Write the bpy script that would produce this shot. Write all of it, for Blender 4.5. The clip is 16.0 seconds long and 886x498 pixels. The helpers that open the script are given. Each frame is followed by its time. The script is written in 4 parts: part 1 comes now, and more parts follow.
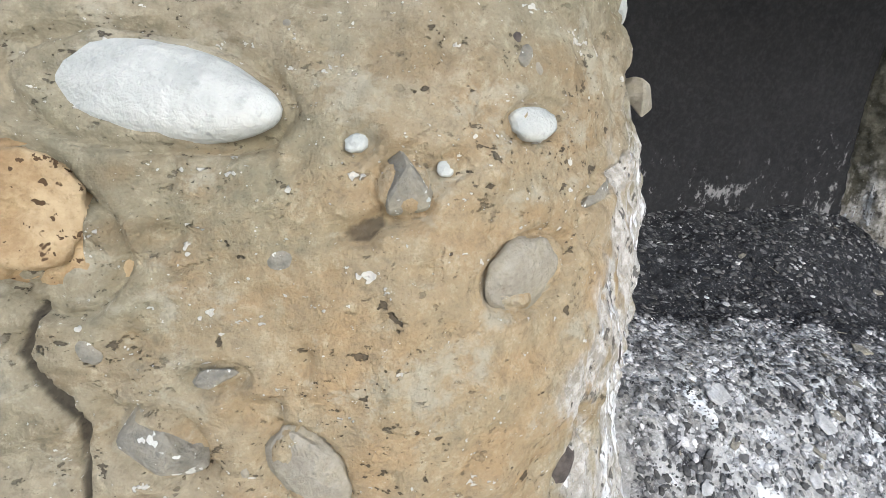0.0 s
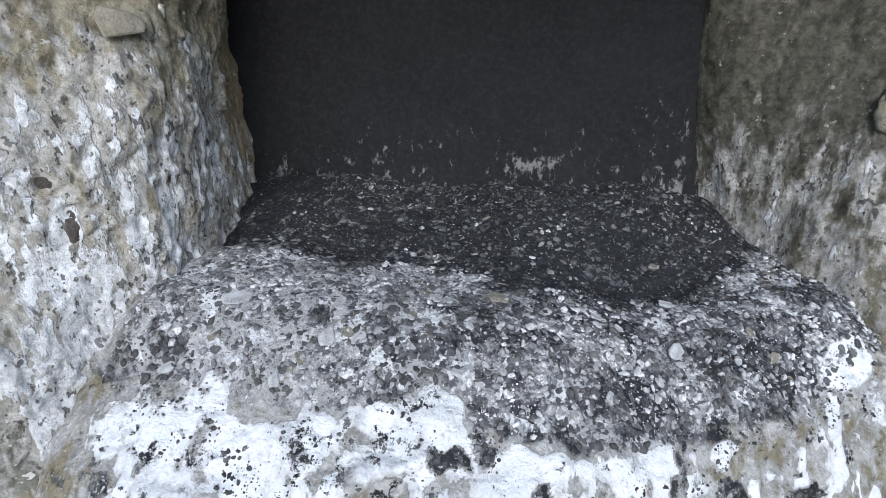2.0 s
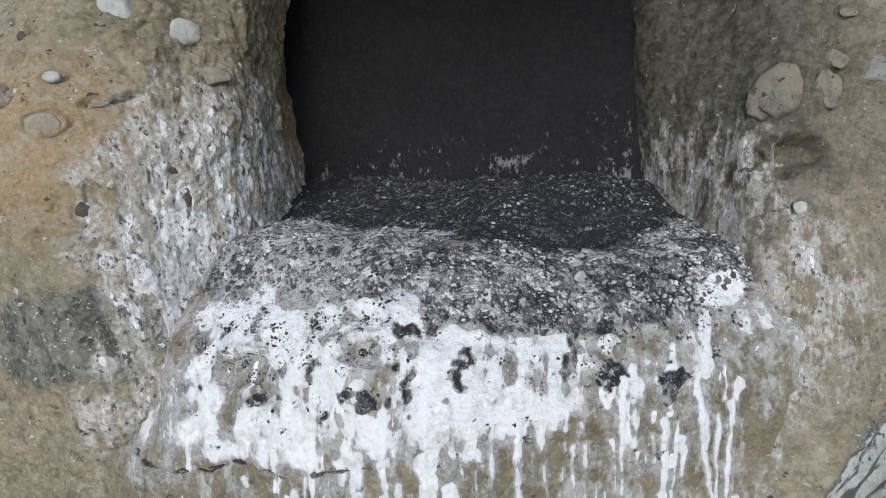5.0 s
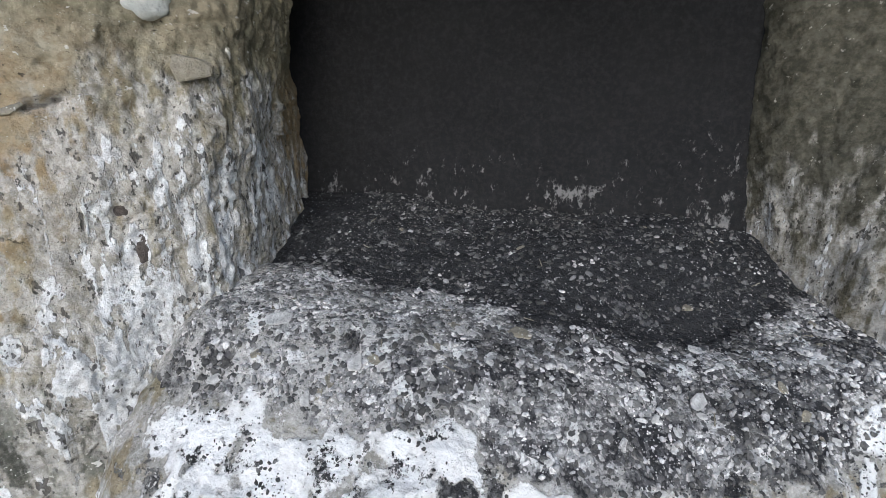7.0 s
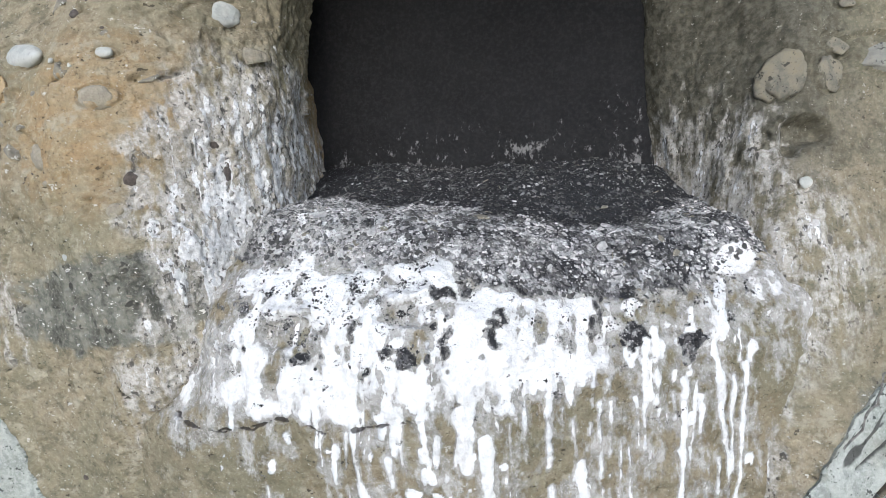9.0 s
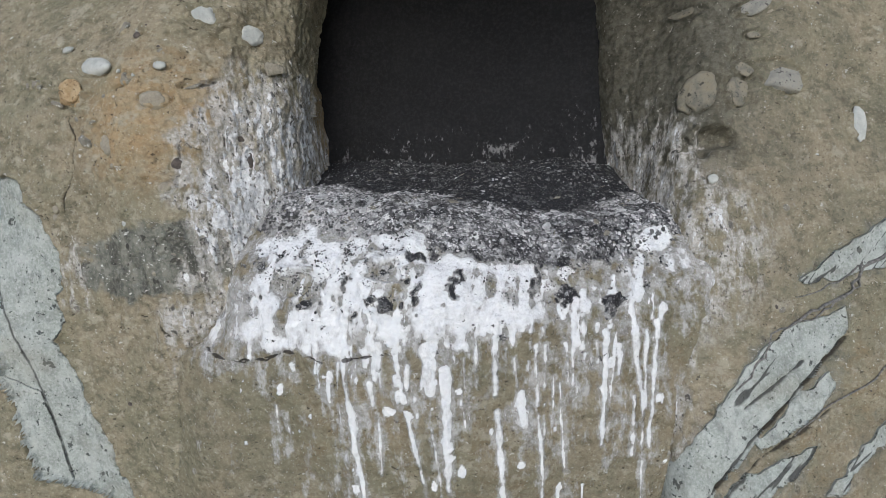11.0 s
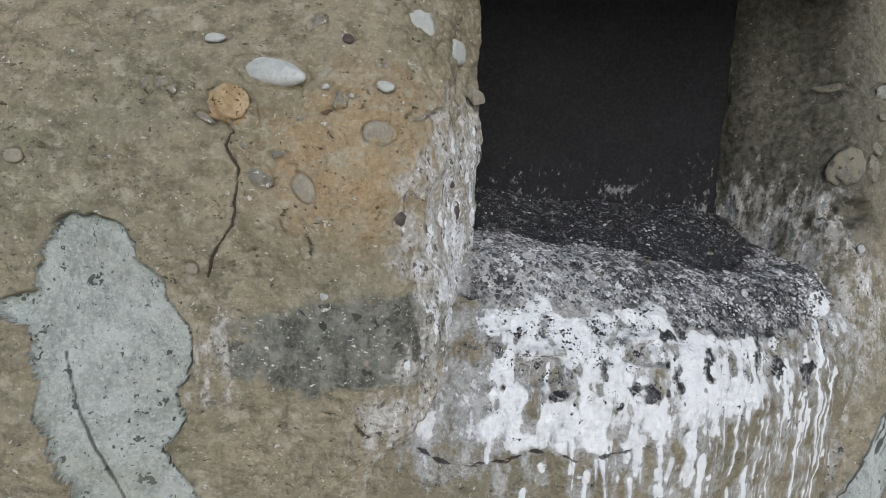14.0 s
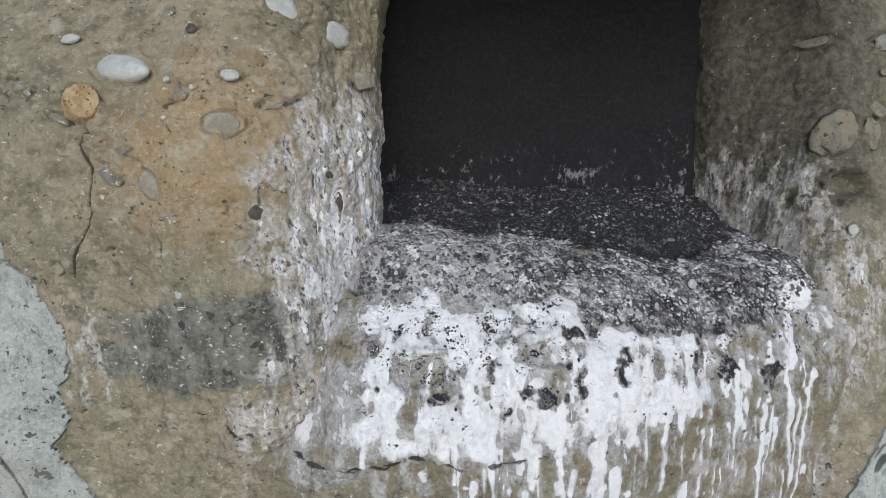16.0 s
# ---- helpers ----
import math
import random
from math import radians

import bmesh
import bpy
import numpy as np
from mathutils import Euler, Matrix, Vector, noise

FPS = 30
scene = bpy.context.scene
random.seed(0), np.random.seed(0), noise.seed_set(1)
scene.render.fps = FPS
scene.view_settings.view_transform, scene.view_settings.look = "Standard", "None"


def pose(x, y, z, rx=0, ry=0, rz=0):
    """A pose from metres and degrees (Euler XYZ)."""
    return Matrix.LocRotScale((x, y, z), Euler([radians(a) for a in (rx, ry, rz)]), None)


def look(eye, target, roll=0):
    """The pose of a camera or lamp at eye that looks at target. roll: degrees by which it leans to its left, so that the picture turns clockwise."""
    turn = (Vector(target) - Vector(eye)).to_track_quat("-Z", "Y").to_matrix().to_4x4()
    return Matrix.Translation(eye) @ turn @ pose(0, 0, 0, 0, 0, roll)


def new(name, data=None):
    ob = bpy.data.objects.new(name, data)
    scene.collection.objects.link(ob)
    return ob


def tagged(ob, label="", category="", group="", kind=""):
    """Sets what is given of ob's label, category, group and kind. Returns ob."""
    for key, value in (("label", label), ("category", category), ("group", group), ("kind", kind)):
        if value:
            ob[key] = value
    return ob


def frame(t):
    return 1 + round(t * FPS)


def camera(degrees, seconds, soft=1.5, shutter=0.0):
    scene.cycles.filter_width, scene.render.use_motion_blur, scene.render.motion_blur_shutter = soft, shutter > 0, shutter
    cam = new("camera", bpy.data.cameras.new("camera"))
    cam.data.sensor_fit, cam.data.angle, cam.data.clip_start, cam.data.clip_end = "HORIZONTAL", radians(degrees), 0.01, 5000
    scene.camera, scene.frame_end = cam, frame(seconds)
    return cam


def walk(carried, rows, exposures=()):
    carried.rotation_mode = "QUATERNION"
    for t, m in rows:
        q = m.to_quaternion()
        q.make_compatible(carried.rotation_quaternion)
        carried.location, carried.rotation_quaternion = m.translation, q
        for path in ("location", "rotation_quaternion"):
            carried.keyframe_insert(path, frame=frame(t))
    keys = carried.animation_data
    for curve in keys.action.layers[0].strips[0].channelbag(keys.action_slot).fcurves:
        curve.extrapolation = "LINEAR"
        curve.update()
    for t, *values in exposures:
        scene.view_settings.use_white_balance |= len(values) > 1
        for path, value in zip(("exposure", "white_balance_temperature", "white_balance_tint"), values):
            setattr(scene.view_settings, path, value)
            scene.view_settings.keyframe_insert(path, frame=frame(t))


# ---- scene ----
cam = camera(86.0, 16.0, soft=0.6)
# seconds, eye x y z, yaw, pitch, roll
ROWS = [
    (0.0, 0.012, 0.124, 0.533, 0.2, -21.0, 0.3),
    (0.2, -0.099, 0.066, 0.539, -8.6, -23.1, 4.6),
    (0.5, -0.122, 0.012, 0.536, -10.2, -22.6, 5.0),
    (0.8, 0.001, -0.031, 0.480, -2.1, -16.4, 2.6),
    (1.0, 0.104, -0.014, 0.488, 1.9, -20.6, 3.5),
    (1.5, 0.312, 0.101, 0.443, 13.8, -14.3, -3.7),
    (2.0, 0.522, 0.131, 0.432, 17.9, -15.8, -2.3),
    (2.5, 0.497, 0.024, 0.421, 16.0, -13.4, -4.0),
    (3.0, 0.497, -0.082, 0.391, 16.0, -12.8, -5.1),
    (5.3, 0.705, -0.034, 0.390, 26.1, -12.0, -4.8),
    (5.5, 0.668, -0.042, 0.412, 25.0, -13.0, -3.4),
    (6.0, 0.624, 0.021, 0.421, 24.8, -14.0, -1.4),
    (6.5, 0.621, 0.135, 0.459, 26.5, -15.7, -1.7),
    (7.0, 0.548, 0.129, 0.470, 24.5, -15.8, -1.0),
    (7.5, 0.512, 0.153, 0.471, 22.4, -15.8, -1.8),
    (8.0, 0.473, 0.154, 0.470, 21.2, -15.8, -2.1),
    (8.5, 0.566, 0.072, 0.414, 23.4, -13.9, -3.3),
    (8.7, 0.590, 0.003, 0.386, 23.2, -11.3, -4.7),
    (9.0, 0.662, -0.096, 0.351, 24.2, -10.8, -4.8),
    (11.3, 0.775, -0.258, 0.324, 24.9, -9.9, -3.4),
    (11.5, 0.778, -0.275, 0.317, 24.7, -9.7, -2.8),
    (12.0, 0.879, -0.255, 0.332, 27.1, -10.0, -1.7),
    (12.5, 0.696, -0.302, 0.415, 22.6, -12.4, -5.0),
    (13.0, 0.548, -0.242, 0.428, 17.6, -13.1, -2.4),
    (13.5, 0.368, -0.213, 0.422, 12.3, -12.5, 1.2),
    (14.0, 0.197, -0.263, 0.455, 7.6, -13.1, 1.8),
    (14.5, 0.120, -0.279, 0.469, 4.2, -13.9, 0.7),
    (15.0, 0.226, -0.278, 0.411, 7.2, -11.9, 0.9),
    (15.5, 0.295, -0.243, 0.449, 10.4, -13.5, -0.9),
    (16.0, 0.425, -0.176, 0.439, 15.4, -13.4, -1.6),
]


def heading(x, y, z, yaw, pitch, roll):
    a, b = radians(yaw), radians(pitch)
    ahead = Vector((-math.sin(a) * math.cos(b), math.cos(a) * math.cos(b), math.sin(b)))
    return look((x, y, z), Vector((x, y, z)) + ahead, roll)


STOPS = [(0.0, 0.50), (0.5, 0.33), (1.0, 0.17), (1.5, 0.04), (2.0, 0.12), (2.5, 0.13), (3.0, 0.08), (5.5, -0.28), (6.0, -0.30), (6.5, -0.25), (7.0, -0.02), (8.0, 0.31), (8.5, 0.34), (9.0, 0.17), (11.5, -0.36), (12.5, -0.42), (13.5, -0.47), (14.0, -0.42), (14.5, -0.40), (15.0, -0.36), (16.0, -0.33)]
EXPOSURES = [(t, stops + 0.05, 5420 if t < 0.9 else 5090 if 2.0 <= t <= 3.0 else 5330 if t < 11 else 5360, 9) for t, stops in STOPS]
walk(cam, [(t, heading(*r)) for t, *r in ROWS], EXPOSURES)

# ---- light: bright overcast sky in front of the cliff ----
world = bpy.data.worlds.new("sky")
scene.world = world
world.use_nodes = True
wn = world.node_tree
sky = wn.nodes.new("ShaderNodeTexSky")
sky.sky_type = "NISHITA"
sky.sun_disc = False
sky.sun_elevation, sky.sun_rotation = radians(25), radians(158)
sky.dust_density = 4.0
wn.links.new(sky.outputs[0], wn.nodes["Background"].inputs[0])
wn.nodes["Background"].inputs[1].default_value = 0.15
sun_data = bpy.data.lights.new("sun", "SUN")
sun_data.energy, sun_data.angle, sun_data.color = 1.35, radians(50), (1.0, 0.99, 0.97)
sun = new("sun", sun_data)
sun.matrix_world = look((1.15, -2.80, 1.45), (0, 0, 0))

# ---- numeric helpers ----
def lattice(ix, iy, iz, seed):
    h = (ix * 374761393 + iy * 668265263 + iz * 2147483647 + seed * 974634533) & 0xFFFFFFFF
    h = ((h ^ (h >> 13)) * 1274126177) & 0xFFFFFFFF
    h = ((h ^ (h >> 16)) * 2246822519) & 0xFFFFFFFF
    return ((h ^ (h >> 15)) & 0xFFFFFF) / float(0x7FFFFF) - 1.0


def grain(p, scale, seed=0, octaves=1, stretch=(1, 1, 1)):
    """Smooth value noise in -1..1 at points p, with features of the size scale (metres)."""
    q = np.asarray(p, float) / scale / np.asarray(stretch, float)
    total, weight, norm = 0.0, 1.0, 0.0
    for o in range(octaves):
        i = np.floor(q).astype(np.int64)
        f = q - i
        f = f * f * (3 - 2 * f)
        x, y, z = i[..., 0], i[..., 1], i[..., 2]
        out = 0.0
        for a in (0, 1):
            for b in (0, 1):
                for c in (0, 1):
                    w = (f[..., 0] if a else 1 - f[..., 0]) * (f[..., 1] if b else 1 - f[..., 1]) * (f[..., 2] if c else 1 - f[..., 2])
                    out = out + w * lattice(x + a, y + b, z + c, seed + 17 * o)
        total, norm = total + weight * out, norm + weight
        q, weight = q * 2.03 + 11.7, weight * 0.5
    return total / norm


def step(a, b, v):
    t = np.clip((v - a) / (b - a), 0, 1)
    return t * t * (3 - 2 * t)


def line_gap(x, z, points):
    """Distance in the x-z plane to a polyline."""
    best = np.full(np.shape(x), 9.0)
    for (ax, az), (bx, bz) in zip(points, points[1:]):
        dx, dz = bx - ax, bz - az
        t = np.clip(((x - ax) * dx + (z - az) * dz) / (dx * dx + dz * dz + 1e-12), 0, 1)
        best = np.minimum(best, np.hypot(x - ax - t * dx, z - az - t * dz))
    return best


def inside_gap(x, z, points):
    """Signed distance to a polygon in the x-z plane, positive inside."""
    gap = line_gap(x, z, list(points) + [points[0]])
    hit = np.zeros(np.shape(x), bool)
    for (ax, az), (bx, bz) in zip(points, list(points[1:]) + [points[0]]):
        cross = ((az > z) != (bz > z)) & (x < (bx - ax) * (z - az) / (bz - az + 1e-12) + ax)
        hit ^= cross
    return np.where(hit, gap, -gap)


def spaced(*spans):
    """Sample positions: (start, end, step) spans laid end to end."""
    out = []
    for a, b, d in spans:
        n = max(1, int(round((b - a) / d)))
        out.extend(a + (b - a) * k / n for k in range(n))
    out.append(spans[-1][1])
    return np.array(out)


def smooth_line(points, size, rounds=2):
    """A polyline resampled at step size and softened at its corners."""
    p = np.array(points, float)
    s = np.r_[0, np.cumsum(np.hypot(*np.diff(p, axis=0).T))]
    at = np.linspace(0, s[-1], max(3, int(s[-1] / size)))
    q = np.stack([np.interp(at, s, p[:, 0]), np.interp(at, s, p[:, 1])], 1)
    k = max(1, int(0.012 / size))
    for _ in range(rounds):
        pad = np.concatenate([np.repeat(q[:1], k, 0), q, np.repeat(q[-1:], k, 0)])
        run = np.cumsum(np.concatenate([np.zeros((1, 2)), pad]), 0)
        mid = (run[2 * k + 1:] - run[:-2 * k - 1]) / (2 * k + 1)
        mid[0], mid[-1] = q[0], q[-1]
        q = mid
    return q


def normals(g, outward):
    """Unit normals of a grid of points, turned to the side of outward."""
    n = np.cross(np.gradient(g, axis=0), np.gradient(g, axis=1))
    n /= np.linalg.norm(n, axis=-1, keepdims=True) + 1e-12
    flip = np.sign((n * outward).sum(-1, keepdims=True))
    return n * np.where(flip == 0, 1, flip)


def rings(name, g, hidden, mat, fields, smooth=True):
    """A closed body: rows of visible points g[row, column] and, in each row, the hidden points that close it."""
    rows_n, cols = g.shape[:2]
    ring = np.concatenate([g, hidden], 1)
    n = ring.shape[1]
    verts = ring.reshape(-1, 3)
    i = np.arange(rows_n - 1)[:, None] * n
    j = np.arange(n)[None]
    k = (j + 1) % n
    quads = np.stack([i + j, i + k, i + n + k, i + n + j], -1).reshape(-1, 4)
    caps = [np.arange(n)[::-1], (rows_n - 1) * n + np.arange(n)]
    loops = np.concatenate([quads.ravel(), *caps]).astype(np.int32)
    starts = np.concatenate([np.arange(len(quads)) * 4, [len(quads) * 4, len(quads) * 4 + n]]).astype(np.int32)
    me = bpy.data.meshes.new(name)
    me.vertices.add(len(verts))
    me.vertices.foreach_set("co", verts.astype(np.float32).ravel())
    me.loops.add(len(loops))
    me.loops.foreach_set("vertex_index", loops)
    me.polygons.add(len(starts))
    me.polygons.foreach_set("loop_start", starts)
    me.update(calc_edges=True)
    me.validate()
    if smooth:
        me.polygons.foreach_set("use_smooth", np.ones(len(me.polygons), bool))
    bm = bmesh.new()
    bm.from_mesh(me)
    bmesh.ops.recalc_face_normals(bm, faces=bm.faces[:])
    bm.to_mesh(me)
    bm.free()
    for key, v in fields.items():
        full = np.zeros((rows_n, n), np.float32)
        full[:, :cols] = v
        me.attributes.new(key, "FLOAT", "POINT").data.foreach_set("value", full.ravel())
    me.materials.append(mat)
    return new(name, me)


def part(name, bm, material, parent, label=""):
    me = bpy.data.meshes.new(name)
    bm.to_mesh(me)
    bm.free()
    me.materials.append(material)
    ob = new(name, me)
    ob.parent = parent
    return tagged(ob, label)


# ---- materials ----
class Nodes:
    def __init__(self, name, rough=0.95):
        self.mat = bpy.data.materials.new(name)
        self.mat.use_nodes = True
        self.tree = self.mat.node_tree
        self.bsdf = self.tree.nodes["Principled BSDF"]
        self.bsdf.inputs["Roughness"].default_value = rough
        self.bsdf.inputs["Specular IOR Level"].default_value = 0.06
        self.place = self.add("ShaderNodeTexCoord").outputs["Object"]

    def add(self, kind, **values):
        n = self.tree.nodes.new(kind)
        for key, v in values.items():
            n.inputs[key].default_value = v
        return n

    def link(self, a, b):
        self.tree.links.new(a, b)

    def put(self, socket, v):
        if isinstance(v, bpy.types.NodeSocket):
            self.link(v, socket)
        else:
            socket.default_value = v

    def scaled(self, sx, sy, sz, shift=0.0):
        n = self.add("ShaderNodeMapping")
        n.inputs["Scale"].default_value = (sx, sy, sz)
        n.inputs["Location"].default_value = (shift, shift * 0.7, shift * 1.3)
        self.link(self.place, n.inputs["Vector"])
        return n.outputs[0]

    def noise(self, scale, detail=3.0, rough=0.55, at=None):
        n = self.add("ShaderNodeTexNoise", Scale=scale, Detail=detail, Roughness=rough)
        self.link(at or self.place, n.inputs["Vector"])
        return n.outputs["Fac"]

    def cells(self, scale, at=None, out="Color", feature="F1", spread=1.0):
        n = self.add("ShaderNodeTexVoronoi", Scale=scale, Randomness=spread)
        n.feature = feature
        self.link(at or self.place, n.inputs["Vector"])
        return n.outputs[out]

    def field(self, name):
        n = self.add("ShaderNodeAttribute")
        n.attribute_name = name
        return n.outputs["Fac"]

    def maths(self, op, a, b=0.0):
        n = self.add("ShaderNodeMath")
        n.operation = op
        self.put(n.inputs[0], a)
        self.put(n.inputs[1], b)
        return n.outputs[0]

    def ramp(self, v, lo, hi, a=0.0, b=1.0):
        n = self.add("ShaderNodeMapRange")
        n.interpolation_type = "SMOOTHSTEP"
        self.put(n.inputs["Value"], v)
        for key, x in zip(("From Min", "From Max", "To Min", "To Max"), (lo, hi, a, b)):
            n.inputs[key].default_value = x
        return n.outputs[0]

    def mix(self, fac, a, b):
        n = self.add("ShaderNodeMix")
        n.data_type = "RGBA"
        self.put(n.inputs[0], fac)
        for s, v in ((n.inputs[6], a), (n.inputs[7], b)):
            self.put(s, v if isinstance(v, bpy.types.NodeSocket) else (*v, 1))
        return n.outputs[2]

    def grey_of(self, colour):
        n = self.add("ShaderNodeSeparateColor")
        self.link(colour, n.inputs[0])
        return n.outputs[0]

    def bump(self, height, distance, strength=1.0, before=None):
        n = self.add("ShaderNodeBump", Strength=strength, Distance=distance)
        self.link(height, n.inputs["Height"])
        if before:
            self.link(before, n.inputs["Normal"])
        return n.outputs[0]

    def done(self, colour, normal=None, rough=None):
        self.put(self.bsdf.inputs["Base Color"], colour)
        if normal:
            self.link(normal, self.bsdf.inputs["Normal"])
        if rough:
            self.link(rough, self.bsdf.inputs["Roughness"])
        return self.mat


WHITE, CHALK = (0.82, 0.82, 0.81), (0.48, 0.47, 0.445)


def flecks(n, scale, low, high, shift, upright=1.0):
    """Ragged specks of uneven size, as a mask."""
    return n.ramp(n.noise(scale, 3, 0.7, n.scaled(1, 1, upright, shift)), low, high)


def clay_base(n):
    """Khaki loam with ochre seams, pores and pale grit."""
    big = n.noise(5, 5, 0.65)
    mid = n.noise(34, 5, 0.65, n.scaled(1, 1, 1.5, 3.0))
    fine = n.noise(150, 5, 0.75)
    c = n.mix(n.ramp(big, 0.36, 0.64), (0.224, 0.209, 0.141), (0.298, 0.257, 0.177))
    c = n.mix(n.ramp(mid, 0.44, 0.66, 0, 0.85), c, (0.150, 0.134, 0.090))
    seam = n.maths("ADD", n.field("ochre"), n.maths("MULTIPLY", n.maths("SUBTRACT", mid, 0.5), 0.9))
    c = n.mix(n.ramp(seam, 0.25, 0.95, 0, 0.75), c, (0.425, 0.292, 0.150))
    c = n.mix(n.ramp(fine, 0.50, 0.72, 0.0, 0.42), c, (0.50, 0.445, 0.315))
    c = n.mix(n.ramp(fine, 0.50, 0.30, 0.0, 0.36), c, (0.115, 0.100, 0.072))
    pore = n.maths("MAXIMUM", flecks(n, 120, 0.63, 0.66, 2.0, 1.7), flecks(n, 290, 0.645, 0.68, 6.0, 1.4))
    dent = flecks(n, 58, 0.680, 0.700, 27.0, 1.7)
    pore = n.maths("MULTIPLY", pore, n.ramp(n.noise(17, 4, 0.6, n.scaled(1, 1, 1, 61.0)), 0.40, 0.60, 0.12, 1.0))
    smear = n.ramp(n.noise(26, 6, 0.7, n.scaled(1, 1, 1.3, 63.0)), 0.53, 0.66, 0, 0.75)
    c = n.mix(smear, c, (0.385, 0.352, 0.265))
    gouge = n.ramp(n.noise(30, 7, 0.72, n.scaled(1, 1, 1.7, 71.0)), 0.680, 0.705)
    c = n.mix(n.maths("MULTIPLY", gouge, 0.6), c, (0.095, 0.080, 0.055))
    pore = n.maths("MAXIMUM", pore, dent)
    c = n.mix(n.maths("MULTIPLY", pore, 0.8), c, (0.055, 0.046, 0.034))
    grit = n.maths("MAXIMUM", flecks(n, 115, 0.68, 0.70, 9.0, 1.6), n.maths("MAXIMUM", flecks(n, 250, 0.675, 0.70, 13.0, 1.3), flecks(n, 70, 0.672, 0.685, 29.0, 1.3)))
    c = n.mix(n.maths("MULTIPLY", grit, 0.85), c, (0.56, 0.54, 0.48))
    h = n.maths("ADD", n.maths("ADD", n.noise(60, 8, 0.72), n.maths("MULTIPLY", n.noise(27, 3, 0.6, n.scaled(1, 1, 1.3, 65.0)), 1.6)), n.maths("MULTIPLY", n.noise(380, 3, 0.65), 0.22))
    h = n.maths("SUBTRACT", h, n.maths("MULTIPLY", pore, 0.45))
    h = n.maths("ADD", h, n.maths("MULTIPLY", grit, 0.2))
    h = n.maths("SUBTRACT", h, n.maths("MULTIPLY", gouge, 0.5))
    return c, h, mid, fine


def wash(n, c, h, key):
    """White bird lime run down over the clay, in broken upright streaks."""
    limed = n.ramp(n.field(key), 0.02, 0.26)
    runs = n.noise(62, 4, 0.60, n.scaled(1, 1, 0.20, 1.0))
    blot = n.noise(40, 6, 0.66, n.scaled(1, 1, 0.7, 7.0))
    v = n.maths("ADD", n.maths("MULTIPLY", n.maths("SUBTRACT", runs, 0.5), 2.0), n.maths("MULTIPLY", n.maths("SUBTRACT", blot, 0.5), 1.8))
    v = n.maths("ADD", n.field(key), n.maths("MULTIPLY", v, limed))
    full = n.ramp(v, 0.57, 0.66)
    veil = n.ramp(v, 0.03, 0.40, 0, 0.88)
    tint = n.mix(n.ramp(n.noise(24, 5, 0.65), 0.36, 0.62), (0.30, 0.275, 0.225), (0.41, 0.390, 0.350))
    c = n.mix(veil, c, n.mix(n.ramp(n.noise(150, 5, 0.75), 0.40, 0.64), tint, (0.57, 0.55, 0.51)))
    c = n.mix(full, c, n.mix(n.ramp(n.noise(110, 6, 0.75), 0.36, 0.60), (0.54, 0.53, 0.51), (0.80, 0.80, 0.79)))
    pits = n.maths("MULTIPLY", n.maths("MAXIMUM", flecks(n, 64, 0.615, 0.635, 21.0, 0.7), flecks(n, 150, 0.625, 0.655, 23.0, 0.6)), veil)
    c = n.mix(n.maths("MULTIPLY", pits, 0.9), c, (0.065, 0.058, 0.050))
    h = n.maths("SUBTRACT", n.maths("ADD", h, n.maths("MULTIPLY", full, 0.30)), n.maths("MULTIPLY", pits, 0.6))
    return c, h, full


def cliff_material():
    n = Nodes("loam_cliff")
    c, h, mid, fine = clay_base(n)
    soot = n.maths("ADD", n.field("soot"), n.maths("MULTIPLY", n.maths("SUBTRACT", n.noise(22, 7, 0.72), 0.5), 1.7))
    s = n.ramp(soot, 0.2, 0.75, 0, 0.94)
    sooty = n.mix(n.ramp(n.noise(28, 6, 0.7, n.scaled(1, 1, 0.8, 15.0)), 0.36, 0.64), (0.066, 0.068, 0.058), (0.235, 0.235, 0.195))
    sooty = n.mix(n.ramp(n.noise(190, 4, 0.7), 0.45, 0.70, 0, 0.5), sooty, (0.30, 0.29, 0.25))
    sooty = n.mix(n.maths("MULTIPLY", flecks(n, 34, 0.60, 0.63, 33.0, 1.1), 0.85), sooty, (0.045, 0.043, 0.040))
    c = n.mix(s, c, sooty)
    chalk = n.maths("MULTIPLY", n.maths("MAXIMUM", flecks(n, 62, 0.655, 0.675, 31.0, 1.6), flecks(n, 140, 0.65, 0.67, 35.0, 1.5)), s)
    c = n.mix(chalk, c, (0.66, 0.65, 0.60))
    # olive staining, and shade of the jamb painted in with it
    shade_stain = n.maths("ADD", n.field("shade_stain"), n.maths("MULTIPLY", n.maths("SUBTRACT", n.noise(24, 5, 0.62, n.scaled(1, 1, 0.30, 67.0)), 0.5), 0.5))
    dark_olive = n.mix(n.ramp(n.noise(75, 6, 0.72), 0.36, 0.64), (0.066, 0.063, 0.048), (0.142, 0.134, 0.104))
    dark_olive = n.mix(flecks(n, 120, 0.655, 0.685, 69.0, 0.8), dark_olive, (0.34, 0.325, 0.28))
    c = n.mix(n.ramp(shade_stain, 0.15, 0.85, 0, 0.95), c, dark_olive)
    c, h, _ = wash(n, c, h, "lime")
    c = n.mix(n.ramp(n.field("crack"), 0.35, 0.7, 0, 0.85), c, (0.035, 0.030, 0.024))
    return n.done(c, n.bump(h, 0.0048, 1.0))


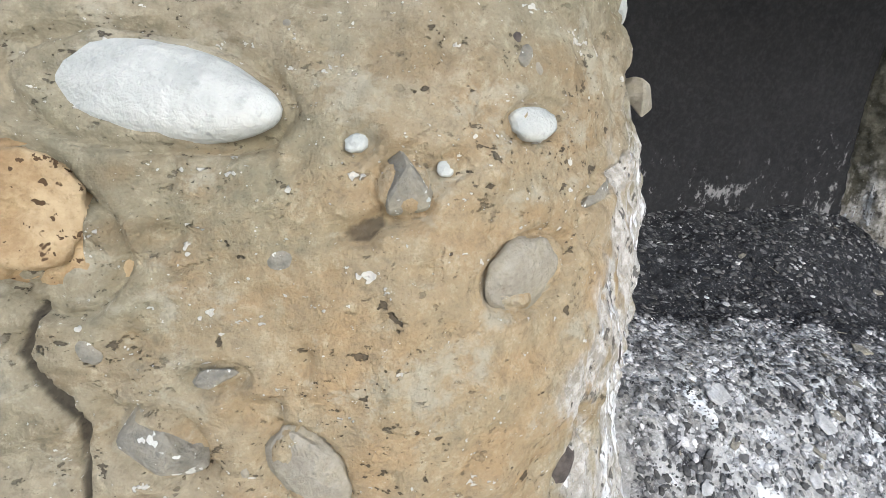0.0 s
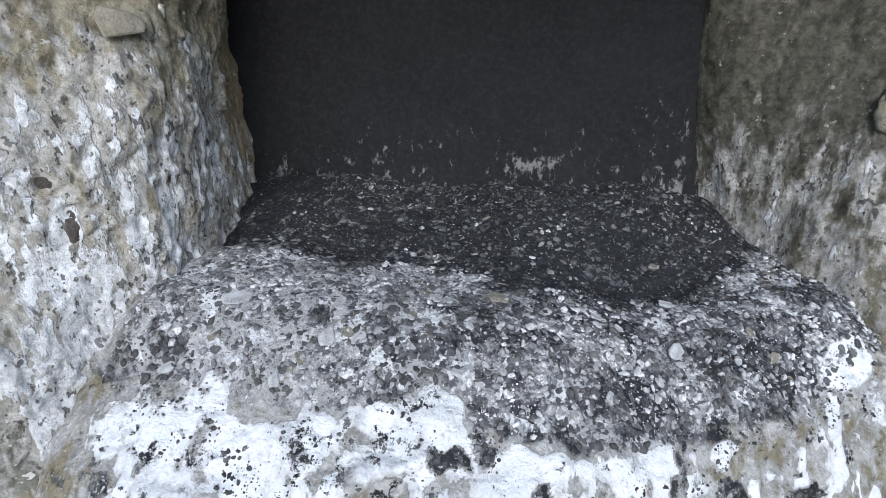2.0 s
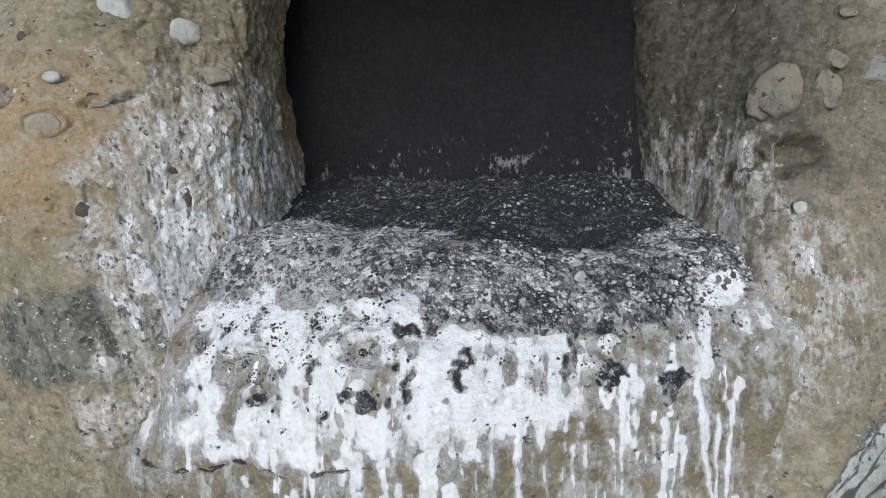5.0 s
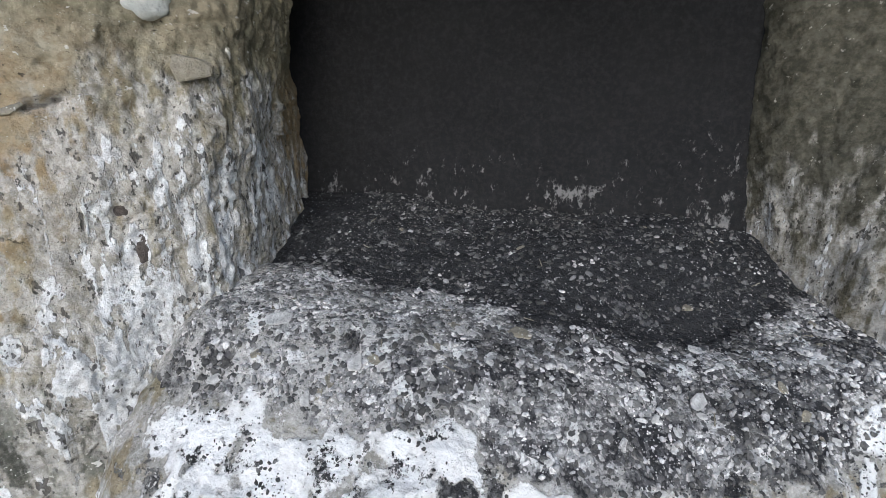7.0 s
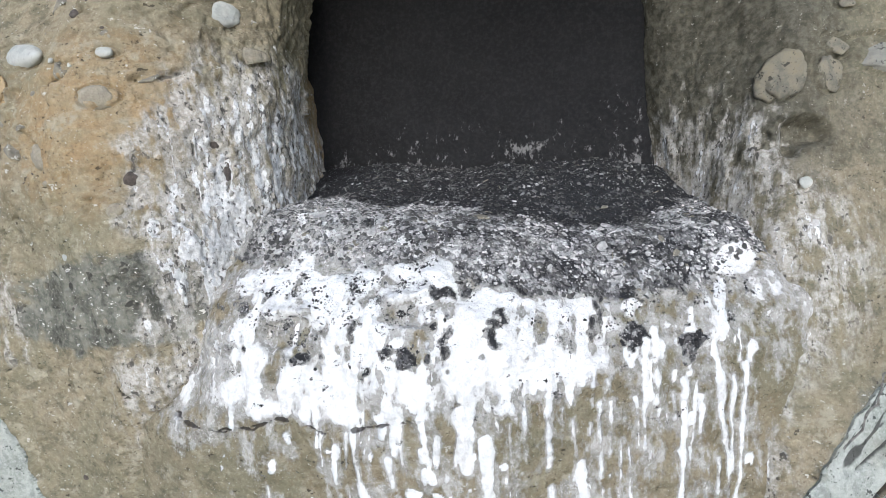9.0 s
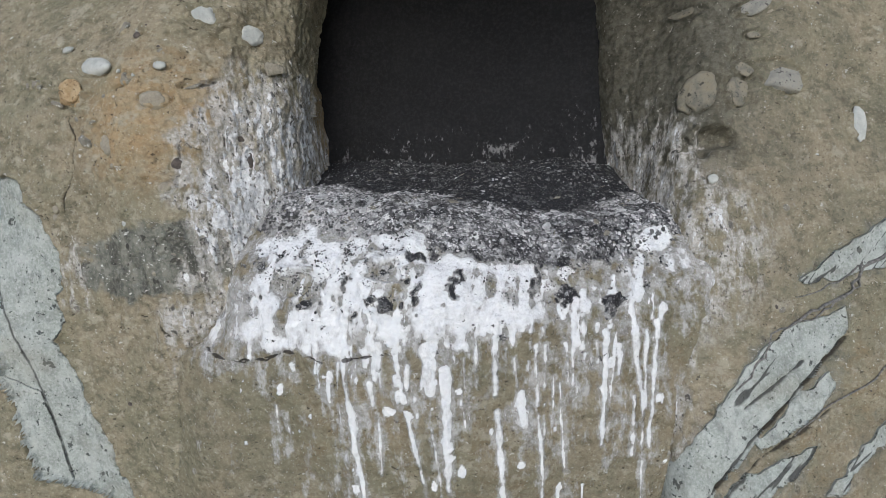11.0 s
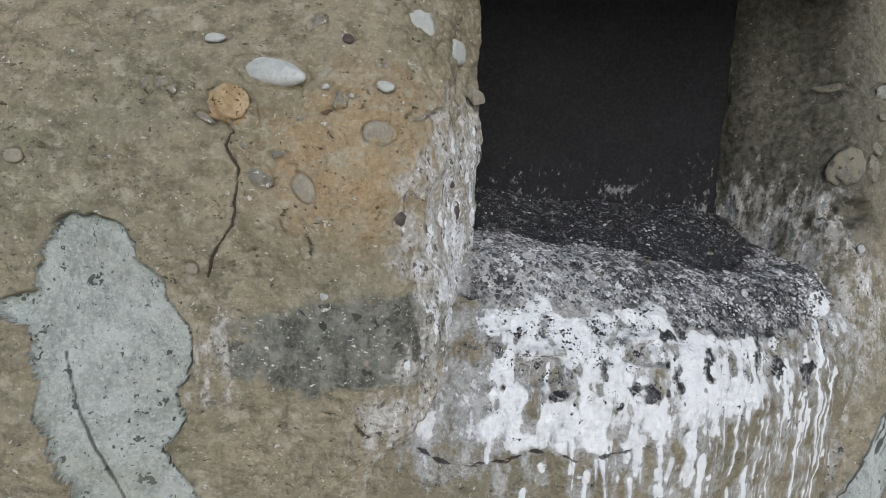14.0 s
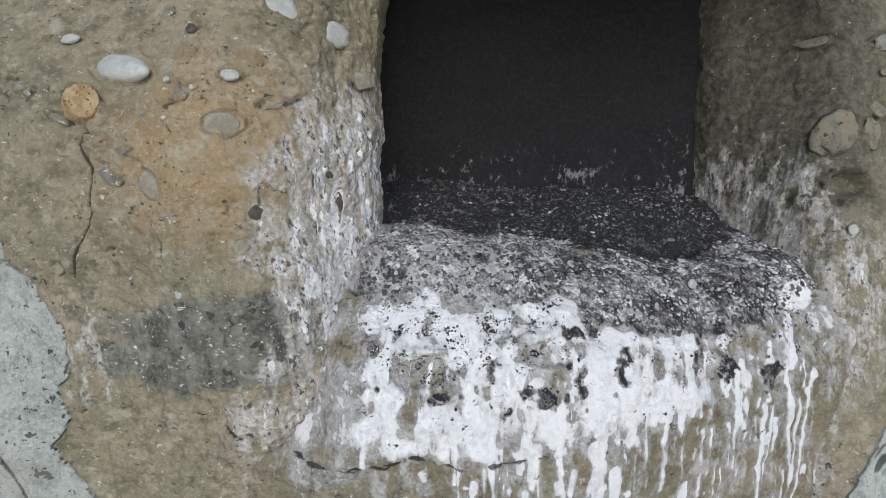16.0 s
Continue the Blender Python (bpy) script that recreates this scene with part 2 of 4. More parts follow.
def plaster_material():
    """Blue-grey hard crust, blotched and pocked with dark spots."""
    n = Nodes("grey_crust", 0.9)
    grey = n.mix(n.ramp(n.noise(22, 6, 0.7), 0.36, 0.66), (0.270, 0.290, 0.255), (0.43, 0.452, 0.412))
    grey = n.mix(n.ramp(n.noise(200, 4, 0.75), 0.42, 0.70, 0, 0.65), grey, (0.54, 0.56, 0.525))
    grey = n.mix(n.ramp(n.noise(70, 6, 0.75, n.scaled(1, 1, 0.6, 5.0)), 0.50, 0.66, 0, 0.6), grey, (0.20, 0.215, 0.195))
    spots = n.maths("MAXIMUM", flecks(n, 48, 0.635, 0.66, 9.0, 0.9), flecks(n, 170, 0.635, 0.67, 17.0, 0.8))
    grey = n.mix(n.maths("MULTIPLY", spots, 0.85), grey, (0.065, 0.070, 0.064))
    grey = n.mix(n.ramp(n.noise(9, 4, 0.6), 0.5, 0.75, 0, 0.4), grey, (0.27, 0.25, 0.19))
    grey = n.mix(n.ramp(n.field("crack"), 0.35, 0.7, 0, 0.85), grey, (0.05, 0.05, 0.046))
    h = n.maths("SUBTRACT", n.noise(80, 7, 0.72), n.maths("MULTIPLY", spots, 0.4))
    return n.done(grey, n.bump(h, 0.006, 0.9))


def deep_material():
    """Niche back: dull earth coloured near-black for shade, splashed white near its foot."""
    n = Nodes("shaded_earth")
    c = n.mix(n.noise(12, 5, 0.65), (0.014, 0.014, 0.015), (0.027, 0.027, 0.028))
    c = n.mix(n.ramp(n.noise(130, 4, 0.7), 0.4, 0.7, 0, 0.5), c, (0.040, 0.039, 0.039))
    dabs = n.noise(72, 6, 0.74, n.scaled(1, 1, 0.6, 3.0))
    v = n.maths("ADD", n.field("lime"), n.maths("MULTIPLY", n.maths("SUBTRACT", dabs, 0.5), 2.0))
    c = n.mix(n.ramp(v, 0.44, 0.64, 0, 0.75), c, (0.26, 0.255, 0.25))
    return n.done(c, n.bump(n.noise(70, 6, 0.7), 0.004))


def sill_material():
    n = Nodes("limed_ledge")
    c, h, mid, fine = clay_base(n)
    at = n.scaled(1, 1, 1, 4.0)
    warp = n.add("ShaderNodeVectorMath")
    warp.operation = "ADD"
    n.link(at, warp.inputs[0])
    nv = n.add("ShaderNodeTexNoise", Scale=90.0, Detail=3.0)
    n.link(n.place, nv.inputs["Vector"])
    sc = n.add("ShaderNodeVectorMath")
    sc.operation = "SCALE"
    sc.inputs["Scale"].default_value = 0.016
    n.link(nv.outputs["Color"], sc.inputs[0])
    n.link(sc.outputs[0], warp.inputs[1])
    crumb = n.grey_of(n.cells(150, warp.outputs[0]))
    lump = n.grey_of(n.cells(52, warp.outputs[0]))
    pale = n.maths("ADD", n.maths("MULTIPLY", crumb, 0.42), n.maths("MULTIPLY", lump, 0.58))
    pale = n.maths("ADD", pale, n.maths("MULTIPLY", n.maths("SUBTRACT", n.noise(26, 7, 0.75), 0.5), 1.9))
    tone = n.maths("ADD", n.field("pale"), n.maths("SUBTRACT", pale, 0.5))
    debris = n.mix(n.ramp(tone, 0.20, 0.45), (0.037, 0.037, 0.039), (0.135, 0.132, 0.133))
    debris = n.mix(n.ramp(tone, 0.52, 0.66), debris, (0.40, 0.395, 0.385))
    debris = n.mix(n.ramp(tone, 0.80, 0.88), debris, (0.74, 0.74, 0.72))
    debris = n.mix(n.maths("MAXIMUM", flecks(n, 230, 0.645, 0.665, 41.0), flecks(n, 130, 0.69, 0.70, 43.0)), debris, (0.45, 0.445, 0.43))
    c = n.mix(n.ramp(n.maths("ADD", n.field("debris"), n.maths("MULTIPLY", n.maths("SUBTRACT", n.noise(70, 5, 0.7), 0.5), 0.8)), 0.35, 0.5), c, debris)
    h = n.maths("ADD", h, n.maths("MULTIPLY", crumb, 0.5))
    lumps = n.noise(30, 6, 0.60, n.scaled(1, 0.8, 0.7, 1.0))
    tiny = n.noise(130, 4, 0.7, n.scaled(1, 1, 0.6, 5.0))
    v = n.maths("ADD", n.field("lime"), n.maths("ADD", n.maths("MULTIPLY", n.maths("SUBTRACT", lumps, 0.5), 1.3), n.maths("MULTIPLY", n.maths("SUBTRACT", tiny, 0.5), 0.7)))
    coat = n.ramp(v, 0.14, 0.40, 0, 0.88)
    dull = n.mix(n.ramp(n.noise(42, 6, 0.7), 0.36, 0.64), (0.30, 0.288, 0.26), (0.54, 0.53, 0.505))
    dull = n.mix(n.ramp(n.noise(210, 4, 0.75), 0.50, 0.66, 0, 0.8), dull, (0.66, 0.655, 0.64))
    c = n.mix(coat, c, dull)
    full = n.ramp(v, 0.50, 0.58)
    thick = n.ramp(v, 0.52, 0.85)
    washed = n.mix(n.ramp(n.noise(34, 6, 0.66, n.scaled(1, 1, 0.35, 47.0)), 0.40, 0.60), (0.62, 0.61, 0.59), (0.83, 0.825, 0.81))
    c = n.mix(full, c, n.mix(n.maths("MULTIPLY", thick, n.ramp(n.noise(120, 5, 0.7), 0.30, 0.55, 0.45, 1.0)), washed, (0.90, 0.90, 0.89)))
    bits = n.noise(44, 7, 0.78, n.scaled(1, 1, 1.25, 51.0))
    bits = n.ramp(n.maths("ADD", bits, n.maths("MULTIPLY", n.field("bits"), 0.11)), 0.650, 0.672)
    rubble = n.mix(n.ramp(crumb, 0.30, 0.70), (0.035, 0.034, 0.034), (0.17, 0.165, 0.16))
    rubble = n.mix(flecks(n, 190, 0.60, 0.63, 55.0), rubble, (0.62, 0.615, 0.60))
    bits = n.maths("MULTIPLY", bits, n.ramp(n.field("bits"), 0.0, 0.2))
    c = n.mix(bits, c, rubble)
    h = n.maths("ADD", h, n.maths("MULTIPLY", n.maths("ADD", full, coat), 0.22))
    h = n.maths("SUBTRACT", h, n.maths("MULTIPLY", bits, 0.35))
    c = n.mix(n.ramp(n.field("crack"), 0.35, 0.7, 0, 0.85), c, (0.035, 0.03, 0.028))
    return n.done(c, n.bump(h, 0.007, 1.0))


def stone_material(name, dark, light, scale=60.0, spot=None, dirt=0.0):
    n = Nodes(name, 0.8)
    n.bsdf.inputs["Specular IOR Level"].default_value = 0.2
    c = n.mix(n.ramp(n.noise(scale, 5, 0.65), 0.3, 0.7), dark, light)
    c = n.mix(n.ramp(n.noise(scale * 6, 3, 0.6), 0.55, 0.75, 0, 0.4), c, tuple(0.6 * v for v in dark))
    if dirt:
        c = n.mix(n.ramp(n.noise(45, 6, 0.72), 0.36, 0.70, 0, dirt), c, (0.235, 0.205, 0.135))
    if spot:
        c = n.mix(n.maths("MAXIMUM", flecks(n, 85, 0.625, 0.65, 4.0), flecks(n, 190, 0.63, 0.66, 8.0)), c, spot)
    return n.done(c, n.bump(n.noise(scale * 2.2, 6, 0.7), 0.005, 0.8))


def crumb_material(name, stops):
    n = Nodes(name, 0.9)
    geo = n.add("ShaderNodeNewGeometry")
    r = n.add("ShaderNodeValToRGB")
    while len(r.color_ramp.elements) < len(stops):
        r.color_ramp.elements.new(0.5)
    for e, (at, g) in zip(r.color_ramp.elements, stops):
        e.position, e.color = at, (g, g * 0.985, g * 0.965, 1)
    own = n.maths("MULTIPLY", geo.outputs["Random Per Island"], 0.55)
    bed = n.maths("MULTIPLY", n.ramp(n.noise(20, 5, 0.65), 0.33, 0.67), 0.45)
    n.link(n.maths("ADD", own, bed), r.inputs[0])
    c = n.mix(n.ramp(n.noise(260, 4, 0.7), 0.42, 0.66, 0, 0.55), r.outputs[0], (0.13, 0.125, 0.115))
    return n.done(c, n.bump(n.noise(300, 4, 0.7), 0.002))


CLIFF = cliff_material()
SILL = sill_material()
CRUST = plaster_material()
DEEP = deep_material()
PALE_STONE = stone_material("pale_limestone", (0.36, 0.37, 0.34), (0.53, 0.54, 0.505), 40, None, 0.12)
GREY_STONE = stone_material("grey_stone", (0.15, 0.140, 0.115), (0.33, 0.312, 0.262), 55, (0.55, 0.54, 0.49), 0.80)
TAN_STONE = stone_material("tan_stone", (0.24, 0.215, 0.165), (0.40, 0.365, 0.295), 60, None, 0.75)
SLAB_STONE = stone_material("flaky_slab", (0.19, 0.188, 0.165), (0.33, 0.328, 0.30), 45, (0.09, 0.085, 0.075), 0.5)
LIGHT_STONE = stone_material("light_grey_stone", (0.14, 0.132, 0.105), (0.25, 0.238, 0.198), 45, (0.07, 0.065, 0.052), 0.85)
DARK_STONE = stone_material("dark_stone", (0.06, 0.05, 0.045), (0.14, 0.12, 0.10), 90)
FOSSIL_STONE = stone_material("ochre_nodule", (0.29, 0.195, 0.095), (0.47, 0.365, 0.215), 70, (0.085, 0.052, 0.025))
ROOT = stone_material("dry_root", (0.10, 0.095, 0.085), (0.26, 0.25, 0.23), 160)
CHALK_FLAKE = stone_material("chalky_flake", (0.36, 0.355, 0.34), (0.62, 0.615, 0.60), 90)
PELLET = stone_material("dark_pellet", (0.04, 0.038, 0.038), (0.11, 0.105, 0.10), 140)
STRAW = stone_material("dry_straw", (0.16, 0.145, 0.11), (0.30, 0.28, 0.22), 120)
FRONT_CRUMBS = crumb_material("pale_crumbs", [(0.0, 0.035), (0.36, 0.095), (0.51, 0.20), (0.66, 0.47), (0.88, 0.80)])
GRIT = crumb_material("dark_grit", [(0.0, 0.02), (0.50, 0.06), (0.72, 0.15), (0.86, 0.62)])
BACK_CRUMBS = crumb_material("dark_crumbs", [(0.0, 0.025), (0.40, 0.07), (0.66, 0.15), (0.80, 0.30), (0.93, 0.72)])


# ---- plan of the cliff ----
def lean_west(z):
    return 0.90 * np.maximum(0, z - 0.3) ** 2


WEST_X = (-3.0, -0.5, -0.36, -0.19, -0.14, -0.08, 0.0, 0.04, 0.07, 0.1, 0.125, 0.145)
WEST_Y = (0.25, 0.19, 0.205, 0.225, 0.238, 0.25, 0.25, 0.27, 0.305, 0.35, 0.4, 0.455)


FRONT_X = (-0.2, 0.06, 0.115, 0.16, 0.236, 0.35, 0.485, 0.6, 0.69, 0.78, 0.85, 0.95)
FRONT_Y = (0.42, 0.36, 0.295, 0.277, 0.29, 0.317, 0.365, 0.447, 0.51, 0.575, 0.63, 0.76)
PLASTER = [(-0.407, 0.245), (-0.397, 0.255), (-0.352, 0.265), (-0.338, 0.325), (-0.326, 0.346), (-0.297, 0.358), (-0.262, 0.35), (-0.237, 0.341), (-0.229, 0.3),
           (-0.207, 0.281), (-0.202, 0.253), (-0.185, 0.234), (-0.167, 0.209), (-0.19, 0.073), (-0.213, 0.058), (-0.19, -0.006), (-0.16, -0.101), (-0.117, -0.289),
           (-0.283, -0.197), (-0.306, -0.011), (-0.315, 0.061), (-0.327, 0.103), (-0.338, 0.139), (-0.336, 0.165), (-0.358, 0.22), (-0.386, 0.225)]
CRACK = [(-0.124, 0.458), (-0.132, 0.441), (-0.116, 0.414), (-0.118, 0.386), (-0.122, 0.347), (-0.145, 0.31), (-0.152, 0.284)]
STEM = [(-0.316, 0.193), (-0.298, 0.118), (-0.277, 0.057), (-0.263, 0.0), (-0.249, -0.098), (-0.237, -0.215)]
LOW_CRACK = [(-0.029, 0.115), (0.01, 0.104), (0.046, 0.075), (0.075, 0.066), (0.11, 0.060), (0.145, 0.046), (0.172, 0.043), (0.216, 0.048), (0.248, 0.060), (0.29, 0.052), (0.309, 0.043), (0.36, 0.050), (0.42, 0.058), (0.48, 0.066), (0.52, 0.069)]

# pebbles set in the west wall: x, z, half length, half height, turn in degrees
LONG = [(-0.088, 0.525, 0.0455, 0.0185, -8)]
NODULE = [(-0.134, 0.4875, 0.0225, 0.0235, 50), (-0.116, 0.4735, 0.0185, 0.0200, 20)]
PALE = [(-0.155, 0.564, 0.012, 0.0055, 5), (0.077, 0.598, 0.0205, 0.018, 0), (0.116, 0.572, 0.023, 0.017, 15), (0.046, 0.513, 0.010, 0.0072, 0),
        (-0.018, 0.508, 0.004, 0.0034, 0), (0.013, 0.50, 0.003, 0.003, 0)]
TAN = [(0.044, 0.458, 0.017, 0.0135, 0), (-0.038, 0.394, 0.0175, 0.0118, -55), (0.064, 0.32, 0.009, 0.0075, 30), (-0.373, 0.422, 0.0086, 0.0077, 0),
       (-0.171, 0.295, 0.0080, 0.0065, 0)]
DARK = [(0.070, 0.356, 0.0105, 0.008, 60), (0.120, 0.395, 0.0105, 0.009, 80), (0.128, 0.358, 0.0135, 0.0065, 85), (0.002, 0.568, 0.007, 0.0062, 0)]
# broken stones with flat sides and sharp edges
BROKEN = [(-0.2215, 0.508, 0.0078, 0.0095, 5), (-0.205, 0.508, 0.0085, 0.0070, 20), (-0.192, 0.501, 0.0060, 0.0055, -15), (-0.090, 0.405, 0.0165, 0.0120, -38), (-0.002, 0.494, 0.0095, 0.0105, 12),
          (-0.044, 0.584, 0.0135, 0.0105, 10), (-0.154, 0.471, 0.0100, 0.0038, -32), (-0.068, 0.430, 0.0080, 0.0035, 5), (0.083, 0.480, 0.0130, 0.0055, 4)]
SET_STONES = [(LONG, PALE_STONE), (NODULE, FOSSIL_STONE), (PALE, PALE_STONE), (TAN, TAN_STONE), (BROKEN, GREY_STONE), (DARK, DARK_STONE)]
PITS = [(-0.029, 0.329, 0.005, 0.02, 5), (0.090, 0.483, 0.011, 0.005, 30), (0.07, 0.478, 0.006, 0.003, -10), (-0.013, 0.481, 0.012, 0.0055, 15), (-0.062, 0.345, 0.003, 0.010, 12), (0.035, 0.33, 0.004, 0.011, -8), (-0.098, 0.318, 0.006, 0.003, 20)]


def oval_gap(x, z, stone):
    sx, sz, a, b, turn = stone
    c, s = math.cos(radians(turn)), math.sin(radians(turn))
    u, v = (x - sx) * c + (z - sz) * s, (z - sz) * c - (x - sx) * s
    return (np.hypot(u / a, v / b) - 1) * min(a, b)


# ---- west wall: cliff face and the jamb of the niche ----
def build_west():
    face = spaced((-3.0, -0.9, 0.08), (-0.9, -0.6, 0.008), (-0.6, -0.3, 0.003), (-0.3, 0.0, 0.002))
    plan = [(x, np.interp(x, WEST_X, WEST_Y)) for x in face[:-1]]
    bend = smooth_line([(0.0, 0.25), (0.04, 0.268), (0.07, 0.300), (0.102, 0.344), (0.130, 0.395), (0.147, 0.445), (0.138, 0.505), (0.101, 0.59), (0.052, 0.685), (0.010, 0.755), (-0.006, 0.79), (-0.03, 0.88)], 0.002)
    plan = np.array(plan + [tuple(p) for p in bend])
    heights = spaced((-1.3, -0.4, 0.06), (-0.4, -0.12, 0.004), (-0.12, 0.64, 0.0022), (0.64, 0.85, 0.006), (0.85, 2.2, 0.08))
    zz, xx = np.meshgrid(heights, plan[:, 0], indexing="ij")
    yy = np.broadcast_to(plan[:, 1], xx.shape)
    depth = step(0.45, 0.8, yy)
    # below the ledge the face runs on to the right before it turns
    xx = xx + 0.048 * step(0.37, 0.22, zz) * step(0.02, 0.10, zz) * step(-0.10, 0.04, xx) * (1 - step(0.30, 0.42, yy))
    # the jamb flares at its foot and falls back higher up
    xx = xx + step(0.56, 0.70, yy) * (0.004 * step(0.44, 0.32, zz) - 0.020 * step(0.40, 0.54, zz))
    xx = xx - 0.011 * step(0.42, 0.56, zz) * step(0.09, 0.13, xx)
    yy = yy + lean_west(np.minimum(zz, 0.9)) * (1 - 0.6 * depth)
    # the foot of the face swells forward away from the niche
    yy = yy - np.clip(0.25 * (0.27 - zz), 0, 0.05) * np.clip((-0.2 - xx) / 0.12, 0, 1)
    g = np.stack([xx, yy, zz], -1)
    n = normals(g, np.array([0.6, -1.0, 0.0]))
    near = (step(-1.0, -0.7, xx) * step(1.0, 0.8, zz))
    jamb = step(0.06, 0.13, xx) * (1 - step(0.72, 0.8, yy)) + step(0.45, 0.5, yy)
    jamb = np.clip(jamb, 0, 1)
    out = 0.010 * grain(g, 0.16, 1, 2) + 0.0065 * grain(g, 0.045, 2, 3) + 0.0030 * grain(g, 0.013, 3, 2) + 0.0007 * grain(g, 0.005, 4)
    # upright flutes worn into the jamb, and pitted lumps
    out = out + jamb * (0.0030 * grain(g, 0.03, 9, 3, (1, 1, 1.9)) + 0.0020 * grain(g, 0.017, 7, 3) + (0.0027 - 0.0014 * depth) * grain(g, 0.013, 5, 2, (1, 1, 3.0)) + 0.0028 * grain(g, 0.007, 6, 3, (1, 1, 1.6)))
    holes = grain(g, 0.012, 8)
    out = out - 0.0035 * step(0.55, 0.8, holes) * near
    jag = 0.010 * grain(g, 0.024, 11, 2) + 0.008 * grain(g, 0.06, 13, 2)
    plaster = inside_gap(xx, zz, PLASTER) + jag
    soft = step(-0.30, -0.16, xx) * step(0.20, 0.14, zz) * step(0.03, 0.06, zz)
    plaster = plaster - 0.02 * soft * (0.5 + 0.5 * grain(g, 0.02, 19, 2))
    out = out * (1 - 0.65 * step(-0.002, 0.004, plaster)) - 0.0110 * step(-0.003, 0.0008, plaster) + 0.0035 * np.exp(-((plaster + 0.004) / 0.005) ** 2)
    wob = 0.003 * grain(g, 0.012, 12, 2)
    stray = 0.0034 * grain(g, 0.013, 16, 3)
    crack = 1 - np.minimum(1, np.minimum(np.abs(line_gap(xx + stray, zz + 0.5 * stray, CRACK)) / (0.0036 + 0.0020 * grain(g, 0.02, 17, 2)), np.abs(line_gap(xx, zz, LOW_CRACK) + 1.8 * wob) / (0.0026 + 0.0018 * grain(g, 0.012, 14, 2))))
    out = out - 0.005 * step(0.2, 0.8, crack)
    # the clay to the right of the crack stands a little back
    stem = np.maximum(0, 1 - np.abs(line_gap(xx, zz, STEM) + 0.3 * wob) / 0.0055)
    crack = np.maximum(crack, 0.75 * stem)
    for stones, _ in SET_STONES:
        for st in stones:
            gap = oval_gap(xx, zz, st) + np.where(np.arange(len(plan))[None] > np.argmax(plan[:, 0]), 9, 0)
            out = out - (0.006 if st[0] < 0.05 else 0.003) * np.exp(-((gap - 0.0006) / 0.0015) ** 2)
    for st in PITS:
        gap = oval_gap(xx, zz, st) + 0.005 * grain(g, 0.008, 15, 3)
        out = out - 0.007 * step(0.001, -0.004, gap)
        # pit hollows also painted dark here, for the shade inside them
        crack = np.maximum(crack, 0.62 * step(0.0, -0.004, gap))
    g = g + n * out[..., None] * near[..., None]
    patchy = 0.22 * grain(g, 0.06, 21, 3)
    wander = 0.030 * grain(g, 0.04, 23, 3)
    edge = 0.060 + 0.25 * np.maximum(0, zz - 0.40) + 0.03 * step(0.30, 0.24, zz) + wander
    lime = step(edge - 0.02, edge + 0.045, xx) * step(0.56, 0.44, zz + wander) * step(0.08, 0.22, zz) * (0.51 + 0.15 * step(0.09, 0.13, xx) * step(0.46, 0.38, zz))
    lime = np.maximum(lime, step(0.36, 0.42, yy) * step(0.57, 0.45, zz + wander + 0.10 * step(0.5, 0.75, yy)) * (0.54 - 0.18 * step(0.50, 0.66, yy)) * step(0.10, 0.22, zz))
    lime = lime * step(0.0, 0.08, xx + 0.6 * np.maximum(0, yy - 0.4))
    lime = np.maximum(lime, (0.36 + 0.10 * step(0.18, 0.28, zz)) * step(0.075, 0.14, xx + wander) * step(0.05, 0.16, zz) * step(0.40, 0.30, zz))
    lime = np.maximum(lime, 0.34 * step(0.14, 0.02, np.hypot(xx - 0.10, (zz - 0.06) * 0.9)))
    smear = grain(g, 0.011, 29, 3, (1, 1, 5.0))
    lime = lime + (patchy + 0.30 * step(0.15, 0.55, smear)) * step(0.05, 0.3, lime) - 0.04
    lime = np.maximum(lime, 0.44 * step(0.045, 0.01, np.hypot(xx - 0.10, (zz - 0.172) * 1.4) + 0.015 * grain(g, 0.02, 27, 2)))
    lime = np.maximum(lime, 0.20 * step(0.05, 0.02, np.abs(xx + 0.155) + 0.02 * grain(g, 0.03, 28, 2)) * step(0.09, 0.14, zz) * step(0.27, 0.22, zz))
    spot = np.hypot((xx - 0.015) / 0.165, (zz - 0.203 - 0.06 * (xx - 0.015)) / 0.064)
    soot = step(1.20, 0.75, spot + 0.42 * grain(g, 0.05, 25, 4)) * 0.85 + 0.10 * grain(g, 0.02, 26, 2) * step(1.3, 0.9, spot)
    ochre = step(0.26, 0.03, np.hypot((xx - 0.02) * 1.0, (zz - 0.43) * 1.1)) * step(0.24, 0.30, zz) * step(0.16, 0.09, xx) * 0.68
    patch = new("plaster_patch")
    patch.location = (-0.30, 0.25, 0.0)
    tagged(patch, "weathered blue-grey plaster patch with ragged edges on the cliff", "plaster patch")
    stem_x = np.interp(zz, [p[1] for p in STEM[::-1]], [p[0] for p in STEM[::-1]]) + 0.8 * wob
    near_patch = (xx < 0.0) & (xx > -0.9) & (zz > -0.4)
    split = 0.086 - 0.80 * (xx + 0.415) + wob
    lower = np.minimum(plaster, np.minimum(split - zz - 0.0005, stem_x - xx - 0.0005))
    upper = np.minimum(plaster, np.maximum(zz - split - 0.0005, xx - stem_x - 0.0005))
    for field, lift in ((upper, 0.0030), (lower, 0.0055)):
        sheet = crust("sheet", g, n, field, near_patch, lift, 0.012, crack)
        sheet.parent = patch
        sheet.matrix_parent_inverse = Matrix.Translation((0.30, -0.25, 0.0))
    return g, rings("wall_west", g, hidden_columns(heights, [(-0.02, 1.7), (-3.0, 1.7)]), CLIFF, dict(lime=lime, soot=soot, ochre=ochre, crack=crack))


